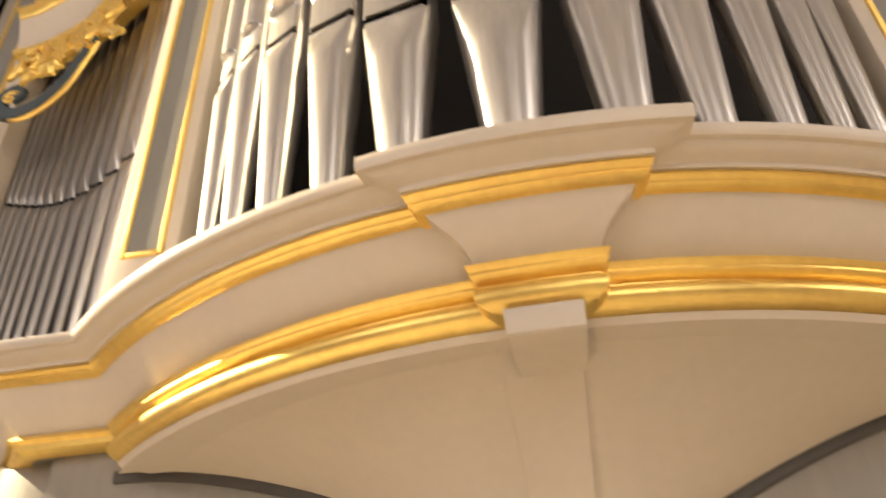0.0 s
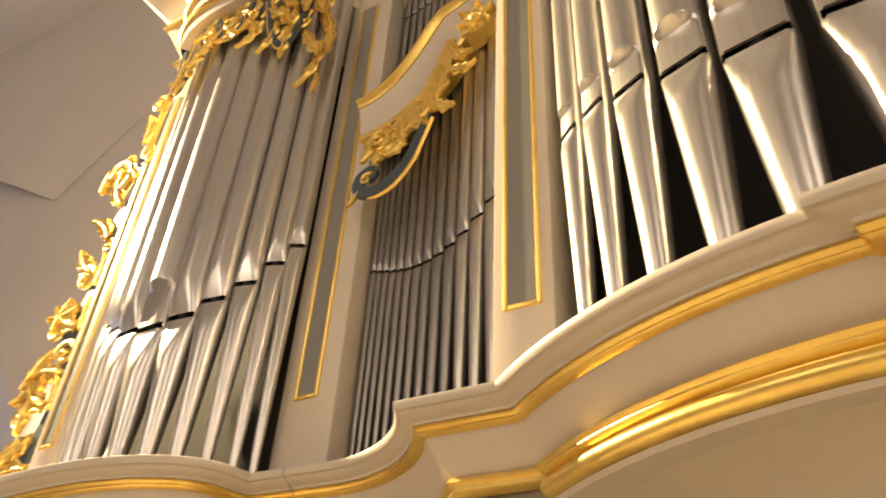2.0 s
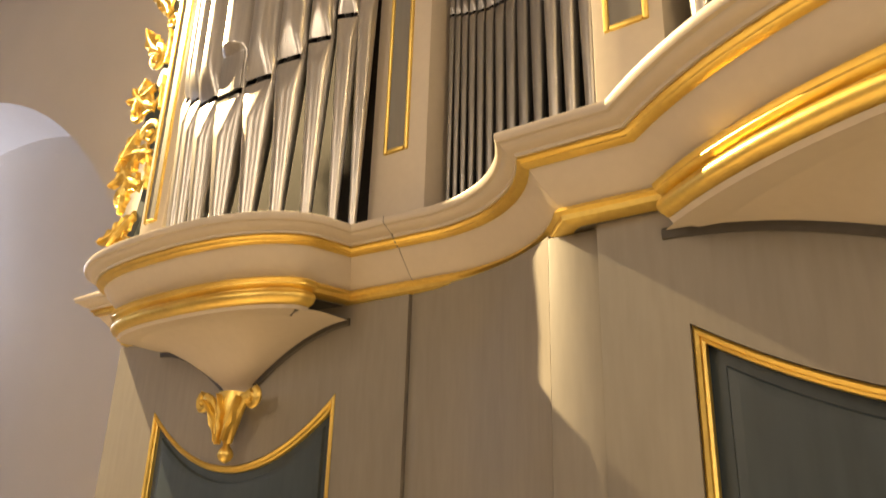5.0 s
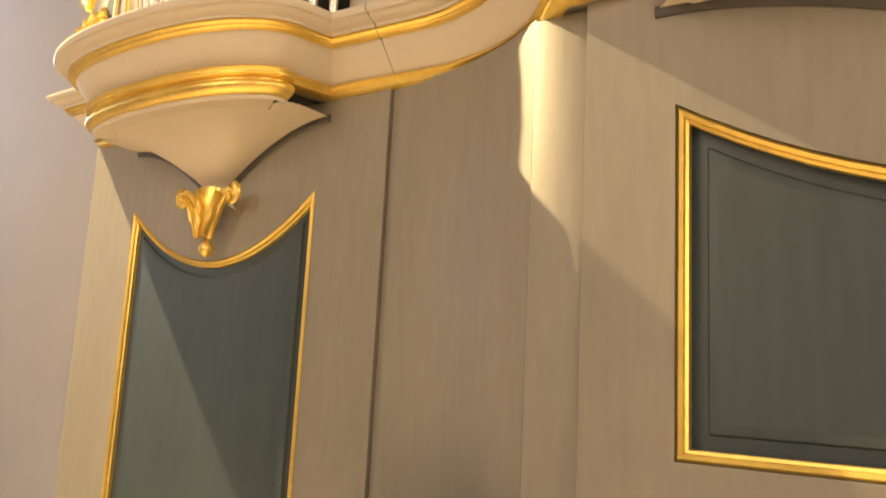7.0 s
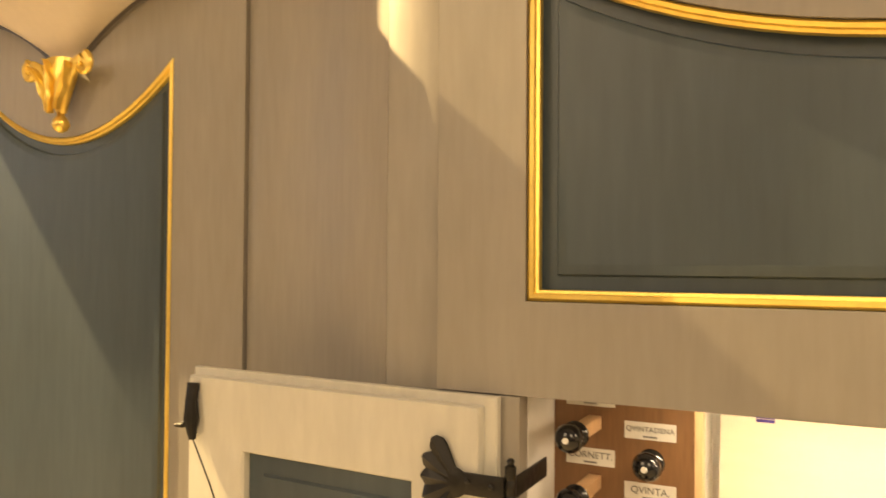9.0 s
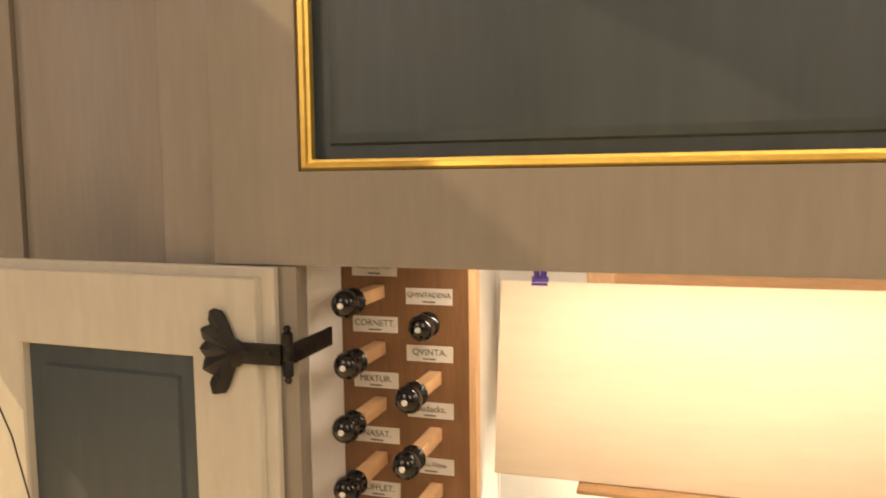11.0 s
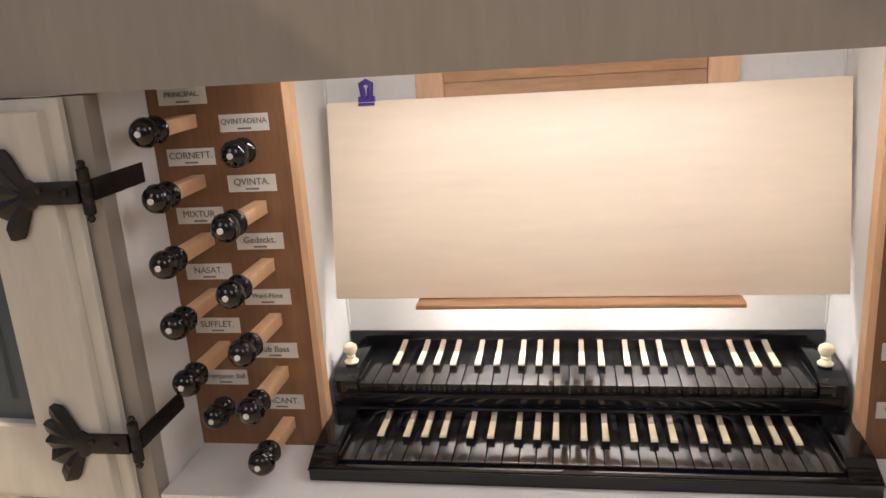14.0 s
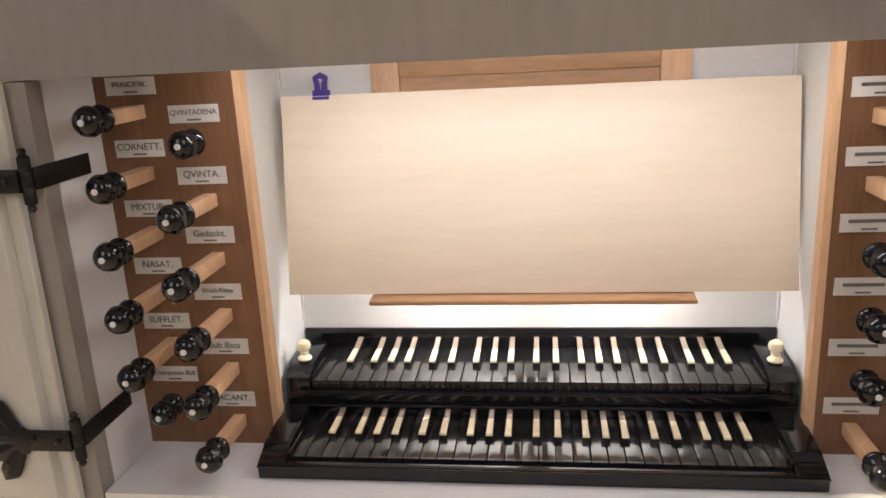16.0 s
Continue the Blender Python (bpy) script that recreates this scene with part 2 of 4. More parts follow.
# ---- plan of the case ----
CX, CY = 0.0, 0.592
LEDGE_R = 0.967
KX = 0.011


def mid_arc(r, half, n=40):
    a = math.asin(half / r)
    return [(CX + r * math.sin(a * (2 * i / n - 1)), CY - r * math.cos(a * (2 * i / n - 1))) for i in range(n + 1)]


def tower_arc(inset, n=36):
    """Outline of the side tower's bulge from its left to its right end."""
    cx, w, d, y0 = -1.695, 0.418 - inset * 0.8, 0.20 - inset * 0.55, 0.03 + inset * 0.45
    out = []
    for i in range(n + 1):
        a = math.pi * (1 - i / n)
        c, s = math.cos(a), math.sin(a)
        out.append((cx + w * math.copysign(abs(c) ** 0.85, c), y0 - d * abs(s) ** 0.85))
    return out


def bay_arc(x0, y0, x1, y1, n=14):
    """Concave sweep that leaves level and comes forward."""
    th = 2 * math.atan2(y0 - y1, x1 - x0)
    r = (x1 - x0) / math.sin(th)
    return [(x0 + r * math.sin(th * i / n), y0 - r * (1 - math.cos(th * i / n))) for i in range(n + 1)]


LEFT_EDGE = [(-2.31, 0.62), (-2.31, 0.03), (-2.128, 0.03)] + tower_arc(0)[1:-1] + [(-1.272, 0.03), (-1.09, 0.04)] + bay_arc(-1.09, 0.04, -0.826, -0.135)[1:]
CENTRE = mid_arc(LEDGE_R, 0.64)
RIGHT_EDGE = [(-x, y) for x, y in reversed(LEFT_EDGE)]
EDGE = LEFT_EDGE + CENTRE + RIGHT_EDGE


def cornice():
    top = thing("cornice", "cream painted organ cornice with gilded mouldings", "cornice", kind="structure")
    part("ledge", sweep(EDGE, [(0.17, 2.231), (0.006, 2.231), (0.001, 2.228), (0.0, 2.222), (0.002, 2.216), (0.004, 2.2135), (0.010, 2.2125), (0.013, 2.208), (0.022, 2.203), (0.031, 2.2005), (0.032, 2.1955), (0.17, 2.195)]), CREAM, top)
    part("frieze", sweep(EDGE, [(0.17, 2.1945), (0.044, 2.1945), (0.049, 2.186), (0.053, 2.180), (0.062, 2.166), (0.083, 2.142), (0.099, 2.124), (0.108, 2.115), (0.112, 2.110), (0.17, 2.110)]), CREAM, top)
    part("upper_gilding", sweep(EDGE, [(0.060, 2.1950), (0.036, 2.1950), (0.034, 2.1905), (0.040, 2.1880), (0.0415, 2.1855), (0.0395, 2.1835), (0.046, 2.1795), (0.058, 2.1790), (0.070, 2.179)]), GOLD, top, "gilded bead moulding")
    part("lower_gilding", sweep(EDGE, [(0.12, 2.122), (0.096, 2.122), (0.092, 2.115), (0.100, 2.111), (0.102, 2.103), (0.110, 2.099), (0.13, 2.099)]), GOLD, top, "gilded bead moulding")
    heavy = [(0.16, 2.121), (0.084, 2.121), (0.078, 2.1165), (0.081, 2.112), (0.0835, 2.1105), (0.083, 2.107), (0.089, 2.1025), (0.096, 2.1005), (0.0965, 2.097), (0.088, 2.094), (0.084, 2.088), (0.084, 2.081), (0.089, 2.074), (0.098, 2.0695), (0.106, 2.067), (0.16, 2.066)]
    part("tower_gilding", sweep(mid_arc(LEDGE_R, 0.66), heavy), GOLD, top, "heavy gilded torus moulding")
    for x in (-1.190, 1.190):
        part("seam", sweep([(x - 0.0009, 0.0345), (x + 0.0009, 0.0345)], [(0.10, 2.2), (-0.0008, 2.230), (-0.0008, 2.216), (0.0215, 2.203), (0.0312, 2.1955), (0.046, 2.1785), (0.0525, 2.178), (0.0615, 2.166), (0.0825, 2.142), (0.0985, 2.124), (0.12, 2.110)]), GREY, top)
    part("tower_gilding", sweep(tower_arc(0.0), heavy), GOLD, top, "heavy gilded torus moulding")
    part("soffit_band", sweep(mid_arc(LEDGE_R, 0.66), [(0.17, 2.067), (0.102, 2.067), (0.108, 2.060), (0.17, 2.0585)]), CREAM, top)
    part("soffit_band", sweep(tower_arc(0.0), [(0.17, 2.067), (0.102, 2.067), (0.108, 2.060), (0.17, 2.0585)]), CREAM, top)
    # projecting key block on the middle of the front
    def keyed(name, rows, mat, proud=0.024, n=14):
        bm = bmesh.new()
        grid = []
        for z, inset, half in rows:
            r = LEDGE_R - inset + proud
            a = half / r
            row = [(KX + (r - 0.06) * math.sin(-a), CY - (r - 0.06) * math.cos(a), z)]
            row += [(KX + r * math.sin(a * (2 * i / n - 1)), CY - r * math.cos(a * (2 * i / n - 1)), z) for i in range(n + 1)]
            row += [(KX + (r - 0.06) * math.sin(a), CY - (r - 0.06) * math.cos(a), z)]
            grid.append(row)
        vs = grid_mesh(bm, grid, close_v=True)
        bm.faces.new(vs[0])
        bm.faces.new(list(reversed(vs[-1])))
        part(name, bm, mat, top)
    keyed("key_ledge", [(2.2335, 0.006, 0.170), (2.230, 0.001, 0.173), (2.222, 0.0, 0.173), (2.2135, 0.003, 0.173), (2.2125, 0.010, 0.164), (2.207, 0.015, 0.153), (2.203, 0.026, 0.140), (2.2005, 0.031, 0.131), (2.195, 0.032, 0.131), (2.194, 0.044, 0.128)], CREAM)
    keyed("key_upper_gilding", [(2.1945, 0.036, 0.129), (2.1905, 0.034, 0.129), (2.187, 0.041, 0.126), (2.185, 0.042, 0.124), (2.182, 0.040, 0.124), (2.178, 0.047, 0.119), (2.176, 0.060, 0.116)], GOLD)
    keyed("keystone", [(2.195, 0.049, 0.116), (2.180, 0.054, 0.112), (2.168, 0.061, 0.100), (2.156, 0.070, 0.085), (2.144, 0.082, 0.073), (2.132, 0.092, 0.067), (2.112, 0.104, 0.065)], CREAM)
    keyed("key_lower_gilding", [(2.124, 0.084, 0.073), (2.1195, 0.078, 0.074), (2.115, 0.081, 0.072), (2.1135, 0.0835, 0.070), (2.110, 0.083, 0.070), (2.105, 0.089, 0.066), (2.1025, 0.096, 0.062), (2.098, 0.0965, 0.062), (2.096, 0.088, 0.066), (2.090, 0.084, 0.067), (2.082, 0.084, 0.066), (2.075, 0.089, 0.060), (2.070, 0.098, 0.050), (2.066, 0.108, 0.042)], GOLD)
    keyed("key_foot", [(2.066, 0.084, 0.039), (2.062, 0.082, 0.039), (2.040, 0.086, 0.038), (2.037, 0.090, 0.037), (2.036, 0.120, 0.037)], CREAM)


def corbel(name, cx, wall_y, arc, drop, tail, label, rib=False):
    """Trumpet-shaped bracket below a tower: arc is its upper outline, relative to the middle of the wall line."""
    top = thing(name, label, "corbel", kind="structure")
    bm = bmesh.new()
    rows = []
    n = 22
    z0 = 2.064
    for i in range(n + 1):
        q = (i / n) ** 2
        f = max(tail, 1 - q ** 0.55)
        g = max(tail * 0.8, 1 - q ** 0.62)
        rows.append([(cx + px * f, wall_y + 0.004 + min(0.0, py) * g, z0 - drop * q) for px, py in arc])
    grid_mesh(bm, rows)
    part("bowl", bm, CREAM, top)
    # dark tube painted as the shadow gap where the bracket meets the case
    for sgn in (0, -1):
        bm = bmesh.new()
        tube(bm, [(r[sgn][0] + (-0.004 if sgn == 0 else 0.004), wall_y - 0.002, r[sgn][2] - 0.004) for r in rows if abs(r[0][0] - cx) > tail * abs(arc[0][0]) * 1.06], 0.009, flat=0.5)
        part("edge_shadow", bm, GAPSHADE, top)
    if rib:
        bm = bmesh.new()
        rr = []
        for r in rows:
            w = 0.044 - 0.016 * (z0 - r[0][2]) / drop
            y = min(p[1] for p in r)
            rr.append([(cx - w, y + 0.02, r[0][2]), (cx - w, y - 0.006, r[0][2]), (cx + w, y - 0.006, r[0][2]), (cx + w, y + 0.02, r[0][2])])
        grid_mesh(bm, rr)
        part("rib", bm, CREAM, top)
    return top


cornice()
arc_mid = [(x, y) for x, y in mid_arc(LEDGE_R - 0.110, 0.612, 36)]
corbel("corbel", 0.0, 0.0, arc_mid, 0.22, 0.10, "cream painted curved corbel under the middle tower", rib=True)
arc_side = [(x + 1.70, y - 0.145) for x, y in tower_arc(0.112)]
arc_side = [(arc_side[0][0], 0.0)] + arc_side + [(arc_side[-1][0], 0.0)]
corbel("corbel", -1.70, 0.145, arc_side, 0.155, 0.13, "cream painted curved corbel under the side tower")


def finial():
    ob = thing("bracket_ornament", "gilded carved acanthus drop under the corbel", "ornament")
    bm = bmesh.new()
    x, y, z = -1.680, 0.115, 1.888
    # fluted cup with two horns that curl outwards, and a bead below
    tube(bm, [(x, y, z + 0.035), (x, y - 0.006, z + 0.01), (x, y - 0.008, z - 0.03), (x, y - 0.002, z - 0.075)], [0.046, 0.044, 0.034, 0.012], flat=0.6, seg=14)
    for s in (-1, 1):
        tube(bm, [(x + s * 0.030, y - 0.014, z - 0.030), (x + s * 0.042, y - 0.016, z - 0.002), (x + s * 0.058, y - 0.016, z + 0.022), (x + s * 0.080, y - 0.014, z + 0.034)], [0.008, 0.012, 0.014, 0.011], flat=0.8, seg=9)
        scroll(bm, x + s * 0.082, z + 0.020, 0.022, math.pi * (0.5 - 0.1 * s), -s * 1.4, y - 0.016, 0.010)
        flat_leaf(bm, x + s * 0.012, y - 0.020, z - 0.070, 0.105, 0.015, math.pi / 2 - s * 0.22, -s * 0.5, 2, 0.012)
    flat_leaf(bm, x, y - 0.026, z - 0.078, 0.110, 0.013, math.pi / 2, 0.0, 3, 0.012)
    lathe(bm, [(0.003, -0.028), (0.013, -0.022), (0.018, -0.012), (0.016, -0.002), (0.008, 0.008), (0.006, 0.02)], 14, Matrix.Translation((x, y - 0.004, z - 0.088)))
    part("carving", bm, GOLD, ob)


# ---- case front ----
def plate(name, x0, x1, z0, z1, y, hx0, hx1, hz, curve, mat, parent, thick=0.03, n=28):
    """A front board with one opening whose upper edge follows curve(x)."""
    bm = bmesh.new()

    def quad(*p):
        bm.faces.new([bm.verts.new(q) for q in p])
    xs = [hx0 + (hx1 - hx0) * i / n for i in range(n + 1)]
    for yy in (y, y + thick):
        quad((x0, yy, z0), (hx0, yy, z0), (hx0, yy, z1), (x0, yy, z1))
        quad((hx1, yy, z0), (x1, yy, z0), (x1, yy, z1), (hx1, yy, z1))
        quad((hx0, yy, z0), (hx1, yy, z0), (hx1, yy, hz), (hx0, yy, hz))
        for a, b in zip(xs[:-1], xs[1:]):
            quad((a, yy, curve(a)), (b, yy, curve(b)), (b, yy, z1), (a, yy, z1))
    ring = [(hx0, hz), (hx1, hz)] + [(x, curve(x)) for x in reversed(xs)]
    for a, b in zip(ring, ring[1:] + ring[:1]):
        quad((a[0], y, a[1]), (b[0], y, b[1]), (b[0], y + thick, b[1]), (a[0], y + thick, a[1]))
    for a, b in (((x0, z0), (x1, z0)), ((x1, z0), (x1, z1)), ((x1, z1), (x0, z1)), ((x0, z1), (x0, z0))):
        quad((a[0], y, a[1]), (b[0], y, b[1]), (b[0], y + thick, b[1]), (a[0], y + thick, a[1]))
    bmesh.ops.remove_doubles(bm, verts=bm.verts, dist=1e-5)
    return part(name, bm, mat, parent, smooth=False)


def frame_loop(hx0, hx1, hz, curve, y, w, mat, parent, name="gilded_frame", n=28):
    """Gilded moulding round an opening, mitred, half-round with a lip."""
    xs = [hx0 + (hx1 - hx0) * i / n for i in range(n + 1)]
    ring = [(hx0, hz), (hx1, hz)] + [(x, curve(x)) for x in reversed(xs)]
    prof = [(0.0, 0.006), (0.001, -0.006), (0.3 * w, -0.010), (0.62 * w, -0.007), (0.7 * w, -0.002), (0.95 * w, 0.0), (w, 0.010)]
    pts = [Vector(p) for p in ring]
    bm = bmesh.new()
    rows = []
    k = len(pts)
    for i in range(k):
        d0, d1 = (pts[i] - pts[i - 1]).normalized(), (pts[(i + 1) % k] - pts[i]).normalized()
        n0, n1 = Vector((-d0.y, d0.x)), Vector((-d1.y, d1.x))
        m = (n0 + n1).normalized()
        m = m / max(0.4, m.dot(n0))
        rows.append([(pts[i].x + m.x * d, y + h, pts[i].y + m.y * d) for d, h in prof])
    grid_mesh(bm, rows, close_u=True)
    return part(name, bm, mat, parent)


def field(hx0, hx1, hz, curve, y, inset, mat, parent, n=28):
    """Sunk panel with a raised bevelled field."""
    def ring(i):
        xs = [hx0 + i + (hx1 - hx0 - 2 * i) * k / n for k in range(n + 1)]
        return [(hx0 + i, hz + i), (hx1 - i, hz + i)] + [(x, curve(x) - i * 1.05) for x in reversed(xs)]
    bm = bmesh.new()
    rows = [[(x, y + d, z) for x, z in ring(i)] for i, d in ((0.0, 0.0), (inset, 0.0), (inset + 0.003, -0.006), (inset + 0.014, -0.009), (inset + 0.018, -0.009))]
    vs = grid_mesh(bm, rows, close_v=True)
    inner = vs[-1]
    lo = inner[:2]
    up = list(reversed(inner[2:]))
    bm.faces.new([lo[0], lo[1]] + list(reversed(up)))
    return part("panel", bm, mat, parent, "slate blue painted panel")


def case():
    top = thing("organ_case", "grey painted organ case with slate blue panels in gilded frames", "organ case", kind="structure")

    def c_mid(x):
        return 1.765 + 0.158 * (abs(x) / 0.588) ** 2.3

    def c_side(x):
        return 1.77 + 0.142 * (abs(x + 1.705) / 0.317) ** 2.0
    plate("front_board", -0.72, 0.72, 1.3235, 2.10, 0.0, -0.588, 0.588, 1.45, c_mid, GREY, top, 0.045)
    frame_loop(-0.588, 0.588, 1.45, c_mid, 0.012, 0.016, GOLD, top)
    field(-0.590, 0.590, 1.448, lambda x: c_mid(max(-0.588, min(0.588, x))) + 0.002, 0.034, 0.036, SLATE, top)
    # board below the keydesk and the stiles beside it
    part("lower_board", box(-0.72, 0.72, 0.0, 0.03, 0.0, 0.742), GREY, top, smooth=False)
    for s in (-1, 1):
        part("stile", box(min(s * 0.72, s * 0.595), max(s * 0.72, s * 0.595), 0.0, 0.03, 0.7425, 1.3215), GREY, top, smooth=False)
        part("corner_post", box(min(s * 0.722, s * 0.815), max(s * 0.722, s * 0.815), 0.018, 0.06, 0.0, 2.10, 0.002), GREY, top)
        arc = bay_arc(-1.20, 0.150, -0.816, 0.020)
        path = [(-1.215, 0.165), (-1.20, 0.152)] + arc[1:]
        if s > 0:
            path = [(-x, y) for x, y in reversed(path)]
        part("curved_panel", sweep(path, [(0.0, 0.0), (0.0, 2.105), (0.02, 2.105), (0.02, 0.0)]), GREY, top)
    plate("side_board", -2.226, -1.205, 0.0, 2.10, 0.145, -2.02, -1.39, 0.45, c_side, GREY, top, 0.065)
    frame_loop(-2.02, -1.39, 0.45, c_side, 0.1505, 0.016, GOLD, top)
    field(-2.022, -1.388, 0.448, lambda x: c_side(max(-2.02, min(-1.39, x))) + 0.002, 0.158, 0.036, SLATE, top)
    part("side_board", box(1.205, 2.226, 0.145, 0.175, 0.0, 2.10), GREY, top, smooth=False)
    for s in (-1, 1):
        part("end_board", box(min(s * 2.226, s * 2.20), max(s * 2.226, s * 2.20), 0.176, 0.98, 0.0, 2.10), GREY, top, smooth=False)
    # closed back and floor of the upper case, near-black for shade behind pipes
    part("upper_back", box(-2.2, 2.2, 0.62, 0.64, 2.2, 4.6), INSHADE, top, smooth=False)
    # added sheets that put dark shade into the gaps between pipes
    part("tower_shade_sheet", box(-2.08, -1.30, 0.33, 0.345, 2.232, 4.2), INSHADE, top, smooth=False)
    part("bay_shade_sheet", box(-1.29, -0.72, 0.30, 0.315, 2.232, 4.5), INSHADE, top, smooth=False)
    part("upper_floor", box(-2.18, 2.18, 0.12, 0.62, 2.190, 2.2305), INSHADE, top, smooth=False)


case()


def pilaster(x0, x1, y, z0, z1, strip, label, deep=0.10):
    ob = thing("pilaster", label, "pilaster", kind="structure")
    part("shaft", box(x0, x1, y, y + deep, z0, z1, 0.003), CREAM, ob)
    a, b = strip
    n = [(a, 2.44), (b, 2.44), (b, z1 - 0.1), (a, z1 - 0.1)]
    w = 0.010
    for k, (p, q, r, t) in enumerate(((a, a + w, 2.44, z1 - 0.1), (b - w, b, 2.44, z1 - 0.1), (a + w, b - w, 2.44, 2.44 + w))):
        part("gilded_strip", box(p, q, y - 0.006, y + 0.004, r, t, 0.003), GOLD, ob)
    part("grey_inlay", box(a + w + 0.001, b - w - 0.001, y - 0.003, y + 0.003, 2.44 + w, z1 - 0.1), material("inlay_grey", (0.24, 0.235, 0.22), 0.5, vary=0.12, stretch=(1, 1, 0.1)) if "inlay_grey" not in bpy.data.materials else bpy.data.materials["inlay_grey"], ob)
    return ob


for s in (-1, 1):
    a, b = sorted((s * 0.712, s * 0.588))
    c, d = sorted((s * 0.690, s * 0.611))
    pilaster(a, b, 0.0, 2.231, 4.6, (c, d), "cream pilaster with a grey inlay between gilded strips", 0.16)
pilaster(-1.335, -1.175, 0.145, 2.231, 4.0, (-1.295, -1.226), "cream pilaster with a grey inlay between gilded strips")
pilaster(-2.170, -2.062, 0.105, 2.231, 3.93, (-2.150, -2.092), "cream outer pilaster with gilded strips")


# ---- organ pipes ----
def organ_pipe(x, y, face, dia, zb, zm, zt, lip="point", tip=0.4, mat=TIN, cut=0.015, lip_len=1.5, label="", group="", tier_mat=None):
    """A flue pipe: conical foot, mouth with flattened lips, cylindrical body. face: degrees that it turns from the front."""
    ob = thing("organ_pipe", label, "organ pipe", group, m=pose(x, y, zb, 0, 0, face))
    r = dia / 2
    seg = 40
    al = radians(64)
    H, T = zm - zb, zt - zb
    L = dia * lip_len

    def ring(z, rad, alpha):
        row = []
        for k in range(seg):
            phi = 2 * math.pi * (k + 0.5) / seg - math.pi
            rr = rad
            if abs(phi) < alpha:
                rr = min(rad, rad * math.cos(alpha) / math.cos(phi)) + 0.0
            row.append((rr * math.sin(phi), -rr * math.cos(phi), z))
        return row
    foot = bmesh.new()
    rows = [ring(0.0, r * tip, 0), ring(max(0.02, H - L * 0.9), r * (1 - (1 - tip) * min(1, L * 0.9 / H)), 0)]
    rows += [ring(H - L * q, r * (1 - (1 - tip) * q * L / H), al * (1 - q / 0.9) ** 0.6) for q in (0.6, 0.3, 0.1, 0.02)]
    rows += [ring(H, r, al)]
    vs = grid_mesh(foot, rows, close_v=True)
    foot.faces.new(vs[0])
    part("foot", foot, tier_mat or mat, ob)
    body = bmesh.new()
    c = cut * (0.6 + dia * 5)
    if lip == "point":
        levels = [(H, al), (H + c, al)] + [(H + c + L * f, al * (1 - f)) for f in (0.15, 0.3, 0.45, 0.6, 0.75, 0.9)] + [(H + c + L, 0)]
    else:
        levels = [(H, al), (H + c, al), (H + c + L * 0.5, al), (H + c + L * 0.8, al), (H + c + L * 0.9, al * 0.8), (H + c + L * 0.96, al * 0.5), (H + c + L, 0.0), (H + c + L * 1.02, 0)]
    rows = [ring(z, r, a) for z, a in levels] + [ring(T, r, 0)]
    vs = [[body.verts.new(p) for p in row] for row in rows]
    for i in range(len(vs) - 1):
        for k in range(seg):
            if i == 0 and abs(2 * math.pi * (k + 1) / seg - math.pi) < al * 0.99:
                continue
            body.faces.new((vs[i][k], vs[i][(k + 1) % seg], vs[i + 1][(k + 1) % seg], vs[i + 1][k]))
    part("body", body, mat, ob)
    if lip == "round":
        # applied lips: a plate with a rounded head above the mouth and a shield below it
        hw, yf = r * math.sin(al) * 0.93, -r * math.cos(al)
        for nm, za, zb2, up in (("upper_lip", H + c, H + c + L * 0.93, 1), ("lower_lip", H - 0.001, H - 0.016 - dia * 0.16, -1)):
            k = hw * 0.55
            outline = [(-hw, za), (hw, za)]
            outline += [(hw - k + k * math.cos(a), zb2 - up * k + up * k * math.sin(a)) for a in [math.pi / 2 * q / 5 for q in range(6)]]
            outline += [(-hw + k - k * math.sin(a), zb2 - up * k + up * k * math.cos(a)) for a in [math.pi / 2 * q / 5 for q in range(6)]]
            if up < 0:
                outline = [(x, max(z, zb2)) for x, z in outline]
            bm = bmesh.new()
            lean = 0.0 if up > 0 else (1 - tip) * 0.5 * dia / H
            rows = [[(x * q, yf + dy + (za - z) * lean, z if q == 1 else z - (z - za) * 0.03) for x, z in outline] for q, dy in ((1, 0.003), (1, -0.0022), (0.94, -0.0032))]
            vs2 = grid_mesh(bm, rows, close_v=True)
            bm.faces.new(vs2[-1])
            part(nm, bm, mat, ob)
    # near-black core that paints the shade inside the open mouth
    inner = bmesh.new()
    lathe(inner, [(r * 0.38, H - 0.01), (r * 0.38, H + c + 0.02)], 12)
    part("mouth_shade", inner, INSHADE, ob)
    return ob


def mid_pipes():
    xs = [0.0, 0.150, 0.262, 0.366, 0.450, 0.520]
    ds = [0.135, 0.118, 0.098, 0.082, 0.068, 0.060]
    zm = [2.64, 2.652, 2.70, 2.745, 2.785, 2.80]
    for i, (x, d, z) in enumerate(zip(xs, ds, zm)):
        for s in ((1,) if i == 0 else (-1, 1)):
            y = CY - math.sqrt(0.805 ** 2 - x * x)
            face = math.degrees(math.asin(s * x / 0.805))
            organ_pipe(s * x, y, face, d, 2.231, z, 4.5, "round", 0.36, TIN, lip_len=0.95,
                       label="polished tin front pipe with a tapered foot and rounded lip", group="pipes of the middle tower")


